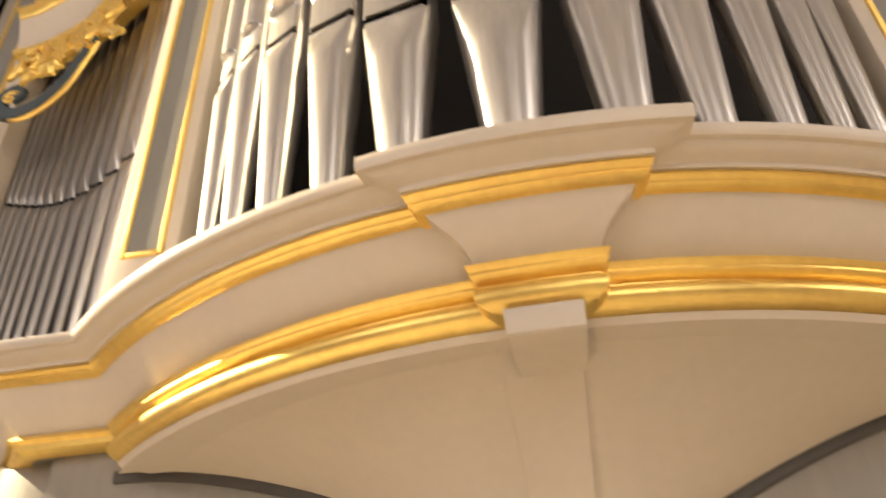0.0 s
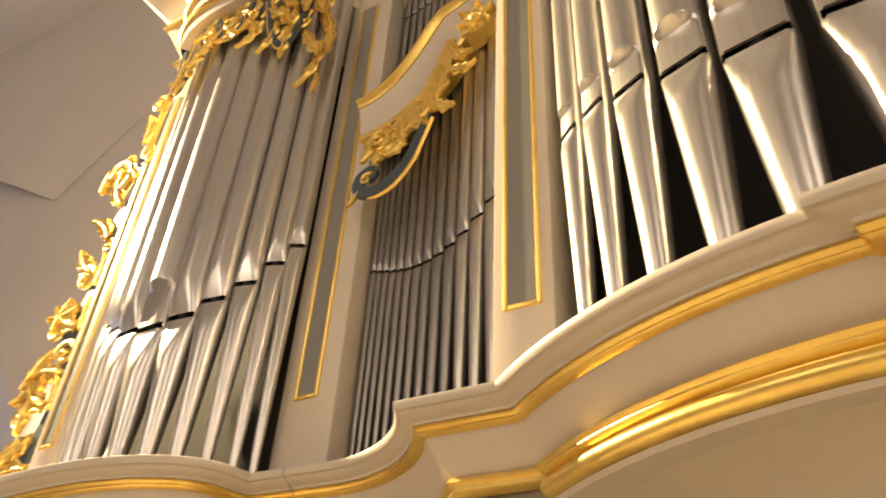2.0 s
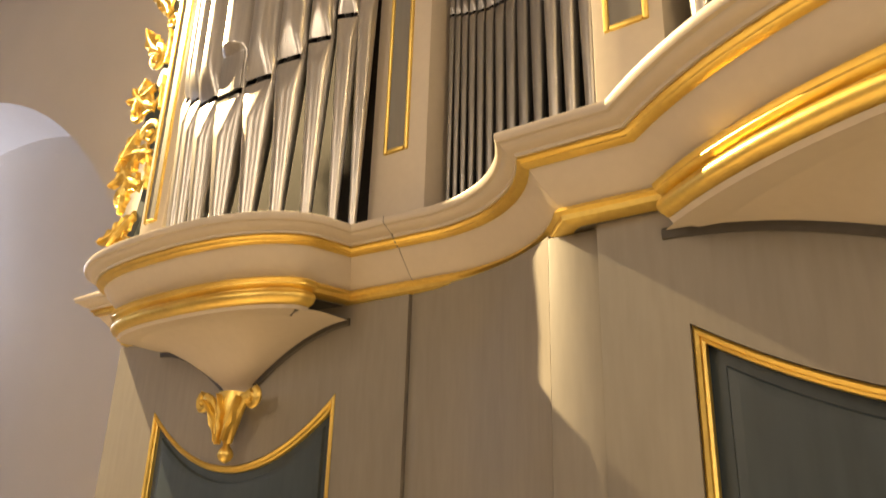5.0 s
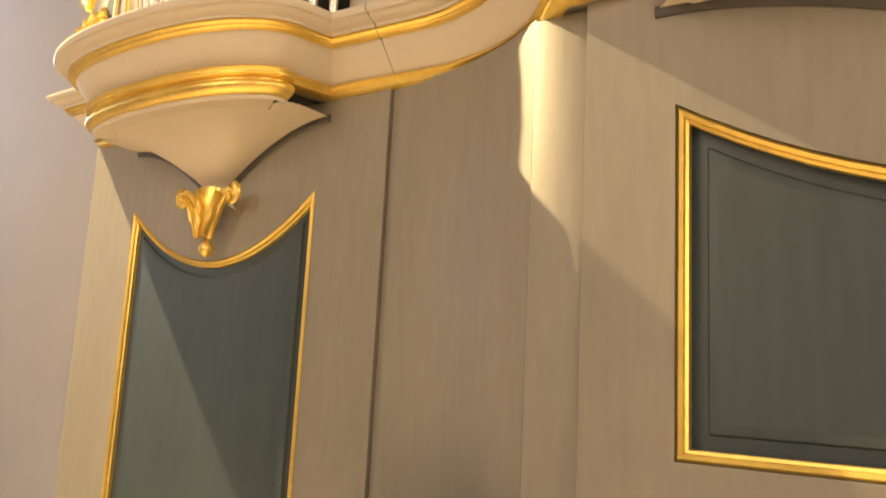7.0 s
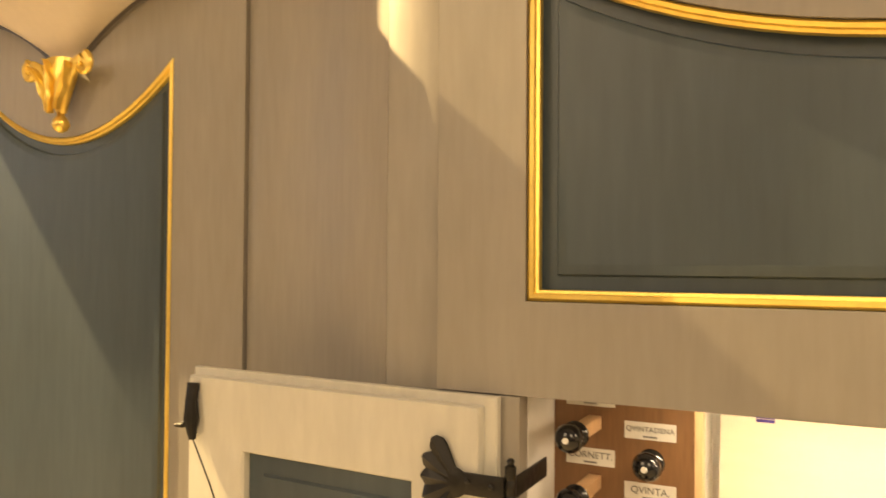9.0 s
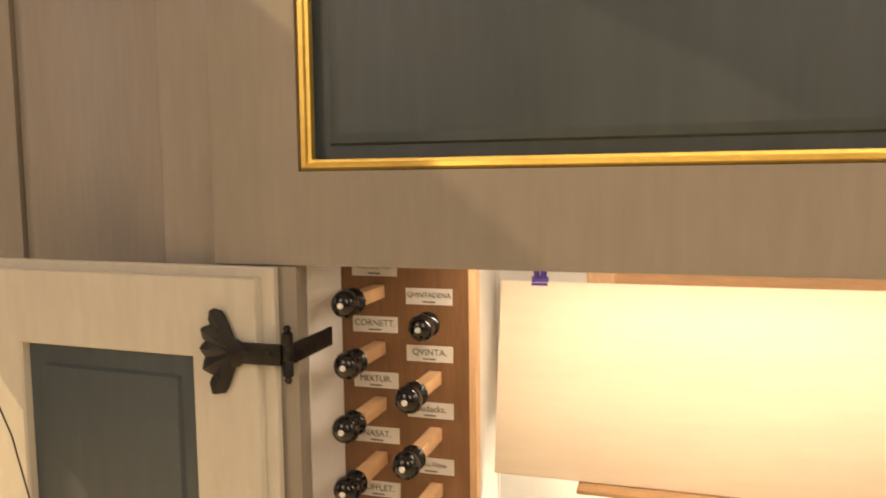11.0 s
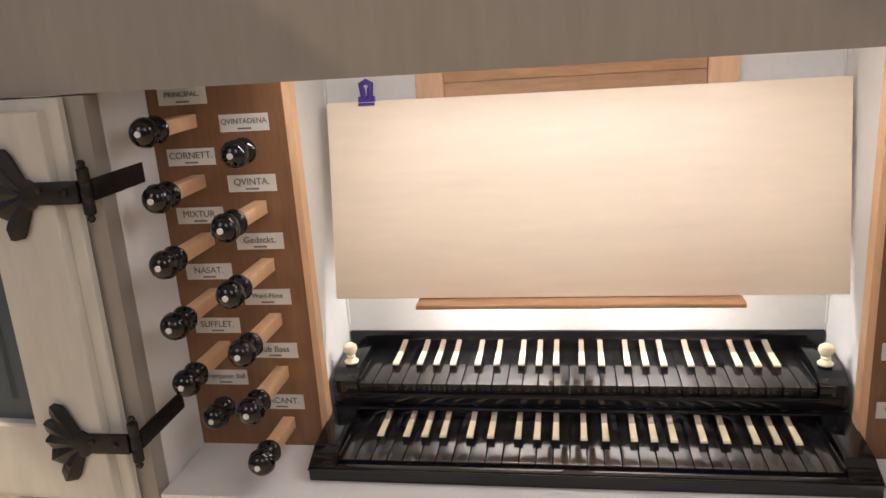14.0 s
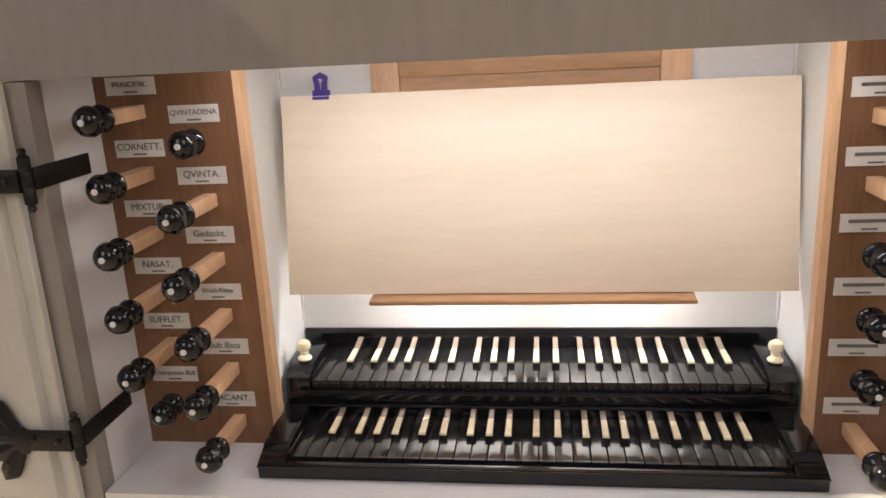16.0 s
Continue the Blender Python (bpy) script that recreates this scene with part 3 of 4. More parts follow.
def side_pipes():
    xs = [0.0, 0.098, 0.183, 0.257, 0.315, 0.352]
    ds = [0.100, 0.092, 0.078, 0.066, 0.056, 0.048]
    zm = [2.635, 2.65, 2.69, 2.735, 2.80, 2.865]
    for i, (x, d, z) in enumerate(zip(xs, ds, zm)):
        for s in ((1,) if i == 0 else (-1, 1)):
            y = 0.165 - 0.19 * math.sqrt(max(0.0, 1 - (x / 0.40) ** 2)) + 0.03
            organ_pipe(-1.675 + s * x * 0.95, y, s * min(75, math.degrees(math.atan2(0.19 * x, 0.16 * math.sqrt(max(0.01, 1 - (x / 0.40) ** 2))))) * 0.7, d, 2.231, z, 3.93,
                       "round" if i == 0 else "point", 0.32, TIN, lip_len=1.3, label="polished tin front pipe with a tapered foot and pointed lip", group="pipes of the side tower")


def bay_pipes():
    n = 13
    x = -1.165
    for i in range(n):
        d = 0.0180 * 1.095 ** i
        x += d / 2
        f = (x + 1.165) / 0.43
        y = 0.205 - 0.11 * f * f
        z = 2.80 - 0.05 * math.sin(math.pi * min(1, f * 1.1)) + 0.02 * f
        organ_pipe(x, y, -22 * f, d * 0.90, 2.231, z, 3.55, "point", 0.60 if i < 9 else 0.42, TINGREY if i < 10 else TIN, cut=0.012, lip_len=1.5,
                   label="slender tin pipe in the concave flat", group="pipes of the concave flat")
        x += d / 2
    for i in range(15):
        x = -1.155 + 0.0285 * i
        organ_pipe(x, 0.22 - 0.10 * (i / 14) ** 2, 0, 0.026, 3.40, 3.86 + 0.006 * i, 4.4, "point", 0.55, TINGREY, cut=0.012, lip_len=1.3,
                   label="slender tin pipe in the upper flat", group="pipes of the upper flat")


mid_pipes()
side_pipes()
bay_pipes()


# ---- carved work ----
def swag():
    ob = thing("swag_cornice", "cream curved swag cornice with gilded edges between the pilasters", "cornice", kind="structure")
    pts = []
    for i in range(25):
        f = i / 24
        x = -1.175 + 0.462 * f
        u = min(1.0, f / 0.66)
        z = 3.245 + 0.215 * u ** 2.1 + 0.02 * max(0.0, f - 0.66)
        pts.append((x, z))

    def band(prof, mat, name):
        bm = bmesh.new()
        rows = []
        for i, (x, z) in enumerate(pts):
            a, b = pts[max(0, i - 1)], pts[min(24, i + 1)]
            d = Vector((b[0] - a[0], b[1] - a[1])).normalized()
            y = 0.10 - 0.07 * (i / 24) ** 2
            rows.append([(x - d.y * u, y + h, z + d.x * u) for u, h in prof])
        vs = grid_mesh(bm, rows, close_v=True)
        bm.faces.new(vs[0])
        bm.faces.new(list(reversed(vs[-1])))
        part(name, bm, mat, ob)
    band([(0.070, 0.05), (0.070, -0.045), (0.058, -0.050), (0.050, -0.040), (0.040, -0.034), (0.038, 0.05)], GOLD, "upper_gilding")
    band([(0.039, 0.05), (0.039, -0.030), (0.0, -0.018), (-0.04, -0.010), (-0.055, -0.008), (-0.055, 0.05)], CREAM, "fascia")
    band([(-0.055, 0.05), (-0.055, -0.016), (-0.062, -0.020), (-0.070, -0.014), (-0.072, 0.05)], GOLD, "lower_gilding")
    return pts


def flat_leaf(bm, x, y, z, length, width, ang, curl, lobes=3, thick=0.010):
    """A carved acanthus leaf: flat back, lobed sides, hollowed either side of the midrib."""
    n = 18
    rows = []
    for i in range(n + 1):
        f = i / n
        a = ang + curl * f
        px, pz = x + length * f * math.cos(ang + curl * f * 0.5), z + length * f * math.sin(ang + curl * f * 0.5)
        w = width * (math.sin(math.pi * min(0.985, 0.12 + 0.86 * f)) ** 0.7) * (0.80 + 0.22 * math.cos(2 * math.pi * lobes * f + 0.6))
        nx, nz = -math.sin(a), math.cos(a)
        tip = 0.010 * f ** 3
        rows.append([(px + nx * w * k, y - h * thick - tip, pz + nz * w * k) for k, h in ((-1, 0.0), (-0.86, 0.85), (-0.45, 0.55), (-0.1, 1.15), (0.1, 1.15), (0.45, 0.55), (0.86, 0.85), (1, 0.0))])
    vs = grid_mesh(bm, rows, close_v=True)
    bm.faces.new(vs[0])
    bm.faces.new(list(reversed(vs[-1])))


def ribbon(bm, pts, width, depth=0.012, taper=0.5):
    """A flat scroll band: pts are (x, y, z) along its middle."""
    P = [Vector(p) for p in pts]
    n = len(P) - 1
    rows = []
    for i, p in enumerate(P):
        d = (P[min(i + 1, n)] - P[max(i - 1, 0)])
        d = Vector((d.x, 0, d.z)).normalized()
        s = Vector((-d.z, 0, d.x)) * width * (1 - taper * abs(2 * i / n - 1) ** 3)
        f = Vector((0, -depth, 0))
        rows.append([p - s, p - s * 0.92 + f, p + s * 0.92 + f, p + s])
    vs = grid_mesh(bm, rows, close_v=True)
    bm.faces.new(vs[0])
    bm.faces.new(list(reversed(vs[-1])))


def smooth_line(pts, n=8):
    """Catmull-Rom line through pts."""
    P = [Vector(p) for p in pts]
    out = []
    for i in range(len(P) - 1):
        a, b, c, d = P[max(0, i - 1)], P[i], P[i + 1], P[min(len(P) - 1, i + 2)]
        for k in range(n):
            t = k / n
            out.append(0.5 * ((2 * b) + (c - a) * t + (2 * a - 5 * b + 4 * c - d) * t * t + (3 * b - a - 3 * c + d) * t ** 3))
    return out + [P[-1]]


def swag_carving(pts):
    ob = thing("pipe_shade", "gilded openwork acanthus carving with slate blue scrolls", "carving")
    y = 0.085
    line = [(-1.116, y, 2.995), (-1.098, y, 3.012), (-1.112, y, 3.028), (-1.140, y, 3.010), (-1.140, y, 2.972), (-1.100, y, 2.950), (-1.040, y - 0.006, 2.960), (-0.985, y - 0.012, 3.010), (-0.950, y - 0.02, 3.075), (-0.925, y - 0.026, 3.130)]
    path = smooth_line(line)
    bm = bmesh.new()
    ribbon(bm, path, 0.017, 0.014, 0.6)
    part("scroll_band", bm, SLATE, ob, "slate blue scroll band")
    bm = bmesh.new()
    # gilded outer edge of the band, with a small tail at its turn
    edge = [p + Vector((0.010, -0.006, -0.016)) for p in path[34:]]
    tube(bm, edge, 0.0055, flat=1.2, seg=6)
    scroll(bm, -1.118, 3.000, 0.020, 0.6, 1.2, y - 0.012, 0.007)
    ribbon(bm, smooth_line([(-1.125, y, 3.135), (-1.060, y - 0.008, 3.130), (-0.995, y - 0.015, 3.155), (-0.940, y - 0.022, 3.205), (-0.895, y - 0.030, 3.290), (-0.868, y - 0.036, 3.390)]), 0.036, 0.008, 0.7)
    flat_leaf(bm, -1.138, y - 0.004, 2.965, 0.055, 0.010, radians(235), 0.2, 1)
    # leaves that fill the spandrel between the swag and the band
    for x, z, ln, wd, an, cu in ((-1.110, 3.165, 0.115, 0.024, -88, -0.5), (-1.075, 3.170, 0.100, 0.026, -70, -0.7), (-1.060, 3.100, 0.085, 0.022, -130, 0.8), (-1.020, 3.175, 0.110, 0.028, -95, 0.7),
                                 (-1.000, 3.095, 0.080, 0.022, -110, -0.6), (-0.970, 3.200, 0.115, 0.028, -85, 0.6), (-0.940, 3.235, 0.120, 0.028, -70, -0.7), (-0.915, 3.170, 0.085, 0.024, -60, 0.9),
                                 (-0.900, 3.300, 0.130, 0.026, -75, -0.5), (-0.870, 3.270, 0.090, 0.022, -40, 0.9), (-0.868, 3.375, 0.120, 0.020, -78, 0.5), (-0.850, 3.330, 0.070, 0.016, -55, 0.8)):
        d = (x + 1.175) * 0.12
        flat_leaf(bm, x, y - d, z, ln, wd, radians(an), cu)
    for x, z, r, a, t in ((-1.085, 3.120, 0.026, 1.0, 1.3), (-1.030, 3.060, 0.024, 3.5, -1.3), (-0.960, 3.120, 0.024, 0.3, 1.3)):
        scroll(bm, x, z, r, a, t, y - 0.024, 0.009)
    part("gilded_leaves", bm, GOLD, ob)
    bm = bmesh.new()
    for k in range(6):
        flat_leaf(bm, -0.775, y - 0.065, 3.385, 0.056, 0.024, k * 1.047 + 0.3, 0.25, 2, 0.016)
    bmesh.ops.create_icosphere(bm, subdivisions=2, radius=0.020, matrix=Matrix.Translation((-0.775, y - 0.078, 3.385)))
    part("rosette", bm, GOLD, ob)


def tower_carving():
    ob = thing("pipe_shade", "gilded openwork acanthus carving across the tower top", "carving")
    rnd = random.Random(9)

    def at(f, drop):
        x = -2.045 + 0.70 * f
        e = min(1.0, abs((x + 1.695) / 0.40))
        return (x, 0.135 - 0.185 * math.sqrt(1 - e * e), 3.93 - drop)

    def depth(f):
        return 0.19 + 0.27 * abs(2 * f - 1) ** 1.6
    bm = bmesh.new()
    for i in range(15):
        f = i / 14
        x, y, z = at(f, 0.0)
        d = depth(f)
        side = 1 if f > 0.25 else 0
        slim = 1.0 if f > 0.2 else 0.5
        for k, (lo, ln) in enumerate(((0.0, 0.42), (0.32, 0.42), (0.62, 0.38))):
            if slim < 1 and k == 0:
                continue
            x2, y2, z2 = at(f, d * lo)
            flat_leaf(bm, x2, y2 - 0.004 * k, z2, d * ln + 0.03, 0.027 * slim, radians(-90 + side * rnd.uniform(-35, 35)), side * rnd.uniform(-0.9, 0.9))
        if i % 2 and side:
            x2, y2, z2 = at(f, d * 0.5)
            scroll(bm, x2, z2, 0.028, rnd.uniform(0, 6), rnd.choice((-1.3, 1.3)), y2 - 0.016, 0.009)
    for f in (0.0, 1.0):
        x, y, z = at(f, depth(f) - 0.03)
        flat_leaf(bm, x, y, z, 0.10, 0.014, radians(-90), 0.2, 2)
    part("gilded_leaves", bm, GOLD, ob)
    # slate blue scrolls between the leaves, edged with gold
    for g, h in (((0.10, 0.30), -1), ((0.40, 0.62), 1), ((0.70, 0.93), 1)):
        line = []
        for k in range(7):
            f = g[0] + (g[1] - g[0]) * k / 6
            x, y, z = at(f, 0.03 + (depth(f) - 0.05) * math.sin(math.pi * k / 6) ** 0.8)
            line.append((x, y - 0.004, z))
        path = smooth_line(line, 5)
        b2 = bmesh.new()
        ribbon(b2, path, 0.017, 0.012, 0.4)
        part("scroll_band", b2, SLATE, ob, "slate blue scroll band")
        b2 = bmesh.new()
        tube(b2, [p + Vector((0, -0.008, -0.017)) for p in path], 0.0045, seg=6)
        part("scroll_edge", b2, GOLD, ob)
    head = thing("tower_cornice", "cream bowed cornice with gilded edges over the side tower", "cornice", kind="structure")
    path = [(-2.25, 0.5), (-2.25, 0.11), (-2.10, 0.11)] + [(x, y + 0.0) for x, y in tower_arc(0.05)[2:-2]] + [(-1.29, 0.13), (-1.16, 0.13)]
    part("fascia", sweep(path, [(0.035, 3.93), (0.030, 3.99), (0.025, 4.00), (0.028, 4.10), (0.018, 4.105), (0.018, 4.16), (0.0, 4.20), (-0.045, 4.30), (-0.05, 4.36), (-0.10, 4.42), (-0.16, 4.48), (-0.17, 4.56), (0.3, 4.56), (0.3, 3.93)]), CREAM, head)
    for d, z in ((0.022, 3.985), (0.012, 4.108), (-0.050, 4.305), (-0.166, 4.49)):
        part("gilded_edge", sweep(path, [(d + 0.012, z + 0.018), (d - 0.008, z + 0.014), (d - 0.010, z + 0.004), (d - 0.004, z - 0.006), (d + 0.012, z - 0.010)]), GOLD, head)


def wing():
    ob = thing("side_wing", "gilded openwork acanthus wing carving on the case end", "carving")
    y = 0.175
    # slate blue stem that winds up the case end
    stem = smooth_line([(-2.233, y, 2.25), (-2.313, y, 2.40), (-2.268, y, 2.56), (-2.253, y, 2.70), (-2.318, y, 2.86), (-2.278, y, 3.02), (-2.240, y, 3.16), (-2.296, y, 3.30), (-2.240, y, 3.46),
                        (-2.278, y, 3.66), (-2.256, y, 3.78), (-2.213, y, 3.90), (-2.228, y, 4.00), (-2.278, y, 3.985)], 7)
    bl = bmesh.new()
    ribbon(bl, stem, 0.028, 0.016, 0.5)
    part("stem", bl, SLATE, ob, "slate blue stem")
    bm = bmesh.new()
    for s in (-1, 1):
        tube(bm, [p + Vector((s * 0.021, -0.008, 0)) for p in stem[30:]], 0.0042, seg=6)
    # (x, z, radius, start, turns)
    for x, z, r, a, t in ((-2.395, 3.575, 0.095, -0.9, 2.0), (-2.300, 3.945, 0.042, 0.2, 1.5), (-2.340, 3.10, 0.050, 2.0, -1.5), (-2.280, 3.22, 0.034, 0.0, 1.3), (-2.385, 2.905, 0.045, 1.0, 1.4),
                          (-2.290, 2.80, 0.052, 3.2, -1.5), (-2.395, 2.60, 0.042, 0.5, 1.5), (-2.360, 2.44, 0.040, 2.0, -1.4), (-2.300, 2.33, 0.040, 0.3, 1.4)):
        scroll(bm, x, z, r, a, t, y - 0.014, 0.008 + r * 0.13)
    for x, z, ln, wd, an, cu in ((-2.300, 3.42, 0.16, 0.030, 140, -1.2), (-2.330, 3.66, 0.15, 0.026, 200, 1.0), (-2.300, 3.72, 0.13, 0.026, 75, 0.6), (-2.265, 3.52, 0.12, 0.026, 110, 0.9), (-2.440, 3.62, 0.10, 0.022, 250, 0.8),
                                 (-2.300, 3.26, 0.13, 0.028, 110, 0.9), (-2.320, 3.12, 0.12, 0.030, 150, -0.8), (-2.270, 3.05, 0.11, 0.024, 70, 0.5), (-2.360, 3.02, 0.11, 0.026, 230, 0.9), (-2.310, 2.98, 0.12, 0.028, 210, -0.7),
                                 (-2.290, 2.90, 0.14, 0.032, 165, -0.8), (-2.350, 2.82, 0.13, 0.030, 215, 0.8), (-2.270, 2.72, 0.12, 0.028, 150, 0.8), (-2.340, 2.74, 0.13, 0.030, 235, -0.6), (-2.300, 2.62, 0.14, 0.030, 160, -0.9),
                                 (-2.370, 2.66, 0.11, 0.026, 250, 0.8), (-2.290, 2.52, 0.12, 0.028, 200, 0.7), (-2.350, 2.52, 0.11, 0.026, 235, -0.9), (-2.270, 2.42, 0.12, 0.028, 170, 0.7), (-2.320, 2.40, 0.10, 0.024, 230, 0.8),
                                 (-2.270, 2.32, 0.11, 0.026, 190, -0.7), (-2.350, 2.34, 0.10, 0.022, 250, 0.7), (-2.260, 2.60, 0.10, 0.022, 80, 0.4), (-2.255, 2.88, 0.10, 0.022, 95, -0.4)):
        flat_leaf(bm, x, y - 0.010, z, ln * 1.12, wd * 1.35, radians(an), cu, 3, 0.018)
    part("gilded_leaves", bm, GOLD, ob)


finial()
swag_carving(swag())
tower_carving()
wing()


# ---- console ----
SHELF = 0.757
JAMB = 0.142     # front plane of the stop jambs
INNER = 0.3805   # half width between the jambs


def console():
    top = thing("console_recess", "white painted keydesk recess in the organ case", "recess", kind="structure")
    part("back_wall", box(-0.42, 0.42, 0.335, 0.36, 0.74, 1.40), WHITE, top, smooth=False)
    part("shelf", box(-0.592, 0.592, 0.0, 0.334, 0.7425, SHELF), WHITE, top, smooth=False)
    part("head_board", box(-0.592, 0.592, 0.046, 0.334, 1.345, 1.36), WHITE, top, smooth=False)
    for s in (-1, 1):
        part("jamb", box(min(s * 0.594, s * 0.612), max(s * 0.594, s * 0.612), 0.031, 0.165, 0.7425, 1.36), WHITE, top, smooth=False)
        part("side_wall", box(min(s * 0.3925, s * 0.408), max(s * 0.3925, s * 0.408), JAMB + 0.0215, 0.334, SHELF + 0.0005, 1.3445), WHITE, top, smooth=False)
        part("corner_bead", box(min(s * 0.3925, s * 0.3895), max(s * 0.3925, s * 0.3895), 0.329, 0.3345, 0.885, 1.3445), WHITE, top, smooth=False)
    pan = thing("oak_panel", "oak framed panel on the back wall of the keydesk", "panel")
    part("field", box(-0.195, 0.198, 0.325, 0.334, 1.06, 1.290), OAK, pan, smooth=False)
    for a, b in ((-0.240, -0.1955), (0.1985, 0.243)):
        part("stile", box(a, b, 0.319, 0.334, 1.06, 1.338, 0.002), OAKEDGE, pan)
    part("rail", box(-0.195, 0.198, 0.319, 0.334, 1.2905, 1.338, 0.002), OAK, pan)


def stop_board(s):
    top = thing("stop_board", "brown veneered stop jamb with paper labels", "stop jamb")
    part("board", box(min(s * 0.5935, s * 0.3915), max(s * 0.5935, s * 0.3915), JAMB, JAMB + 0.019, SHELF + 0.0005, 1.3445), CHERRY, top, smooth=False)
    part("edge", box(min(s * 0.391, s * INNER), max(s * 0.391, s * INNER), JAMB - 0.002, JAMB + 0.021, SHELF + 0.0005, 1.3445), OAKEDGE, top, smooth=False)
    left = ["PRINCIPAL.", "CORNETT.", "MIXTUR.", "NASAT.", "SUFFLET.", "Trompeten Ba\u00df"]
    right = ["QVINTADENA", "QVINTA.", "Gedackt.", "Wald-Fl\u00f6te", "Sub Bass", "VACANT."]
    cols = ((-0.5385, 1.305, left), (-0.452, 1.264, right)) if s < 0 else ((0.438, 1.264, [""] * 6), (0.526, 1.305, [""] * 6))
    for x, z0, words in cols:
        for i, w in enumerate(words):
            z = z0 - 0.0862 * i
            card = part("label", box(x - 0.0362, x + 0.0362, JAMB - 0.0015, JAMB - 0.0001, z - 0.0122, z + 0.0122), PAPER, top, "cream paper label", smooth=False)
            if w:
                text("writing", w, 0.0138 if len(w) < 9 else 0.0106, INK, card, pose(x, JAMB - 0.0019, z + 0.002, 90, 0, 0))
            else:
                part("writing_bar", box(x - 0.026, x + 0.026, JAMB - 0.0021, JAMB - 0.0016, z + 0.0005, z + 0.0050), GREYINK, card, smooth=False)
            part("writing_bar", box(x - 0.010, x + 0.010, JAMB - 0.0021, JAMB - 0.0016, z - 0.0092, z - 0.0068), GREYINK, card, smooth=False)
    return top


def stop_knob(x, z, out, top):
    bm = bmesh.new()
    m = Matrix.Translation((x, JAMB - out, z)) @ Matrix.Rotation(radians(-90), 4, "X") @ Matrix.Diagonal((0.93, 0.93, 1.0, 1.0))
    # z axis of the lathe points into the board
    lathe(bm, [(0.003, -0.0005), (0.0115, 0.001), (0.0185, 0.007), (0.0215, 0.0160), (0.0190, 0.0245), (0.0115, 0.0300), (0.0098, 0.0335), (0.0125, 0.0360), (0.0180, 0.0390), (0.0200, 0.0435), (0.0185, 0.0475), (0.0130, 0.0490), (0.0160, 0.0520), (0.013, 0.055)], 24, m)
    knob = part("stop_knob", bm, EBONY, top, "glossy black turned stop knob")
    if out > 0.085:
        part("shaft", box(x - 0.0095, x + 0.0095, JAMB - out + 0.045, JAMB - 0.0005, z - 0.0095, z + 0.0095, 0.0008), OAKEDGE, knob, "square pale wooden shaft")
    bm = bmesh.new()
    lathe(bm, [(0.0044, -0.0022), (0.0046, 0.004)], 12, m)
    part("dot", bm, WHITE, knob, "ivory dot")


def keyboard(y, z, name, group):
    """y, z: front of the sharps and top of the naturals."""
    ob = thing(name, "organ manual with ebony naturals and bone sharps", "keyboard")
    w = 0.02357
    bm = box(-w / 2 + 0.0007, w / 2 - 0.0007, 0.0, 0.133, -0.016, 0.0, 0.0009)
    # nosing that stands proud under the front edge
    block(bm, -w / 2 + 0.0007, w / 2 - 0.0007, -0.0025, 0.004, -0.0035, -0.0002, 0.0006)
    first = part("natural_key", bm, KEYBLACK, ob)
    for i in range(29):
        k = first if i == 0 else first.copy()
        if i:
            scene.collection.objects.link(k)
        k.parent = ob
        k.matrix_basis = pose((i - 14) * w, y - 0.048, z)

    def bar(rows):
        b = bmesh.new()
        vs = grid_mesh(b, [[(-ww, yy, lo), (-ww, yy, hh), (ww, yy, hh), (ww, yy, lo)] for yy, lo, hh, ww in rows], close_v=True)
        b.faces.new(vs[0])
        b.faces.new(list(reversed(vs[-1])))
        return b
    base = bar(((0.0, -0.006, 0.0078, 0.0054), (0.047, -0.006, 0.0090, 0.0050), (0.0472, -0.006, 0.0086, 0.0046), (0.086, -0.006, 0.0140, 0.0046)))
    cap = bar(((0.0012, 0.0078, 0.0098, 0.0050), (0.0022, 0.0080, 0.0112, 0.0046), (0.0455, 0.0092, 0.0122, 0.0042), (0.046, 0.0092, 0.0116, 0.0041)))
    tail = bar(((0.0475, 0.0087, 0.0112, 0.0040), (0.086, 0.0141, 0.0168, 0.0040)))
    proto = [part("sharp_base", base, KEYBLACK, ob), part("sharp_key", cap, BONE, ob, "bone-topped sharp"), part("sharp_tail", tail, SHARPBACK, ob)]
    fresh = True
    shift = {1: -0.15, 2: 0.15, 4: -0.17, 5: 0.0, 6: 0.15}
    for octave in range(4):
        for b in (1, 2, 4, 5, 6):
            if octave == 0 and b == 1:
                continue
            x = (octave * 7 + b - 14.5 + shift[b]) * w
            for o in proto:
                k = o if fresh else o.copy()
                if not fresh:
                    scene.collection.objects.link(k)
                k.parent = ob
                k.matrix_basis = pose(x, y, z)
            fresh = False
    return ob


def cheek_block(s, x0, x1, ys, zs, base, top):
    """End block of a manual: its upper side steps down to the front; ys and zs give that line from front to back."""
    a, b = sorted((s * x0, s * x1))
    bm = bmesh.new()
    low = [(ys[0], base)] + list(zip(ys, zs)) + [(ys[-1], base)]
    vs = grid_mesh(bm, [[(x, y, z) for y, z in low] for x in (a, b)], close_v=True)
    bm.faces.new(vs[0])
    bm.faces.new(list(reversed(vs[-1])))
    bmesh.ops.bevel(bm, geom=list(bm.edges), offset=0.0022, segments=2, affect="EDGES", profile=0.5)
    part("cheek", bm, EBONY, top)


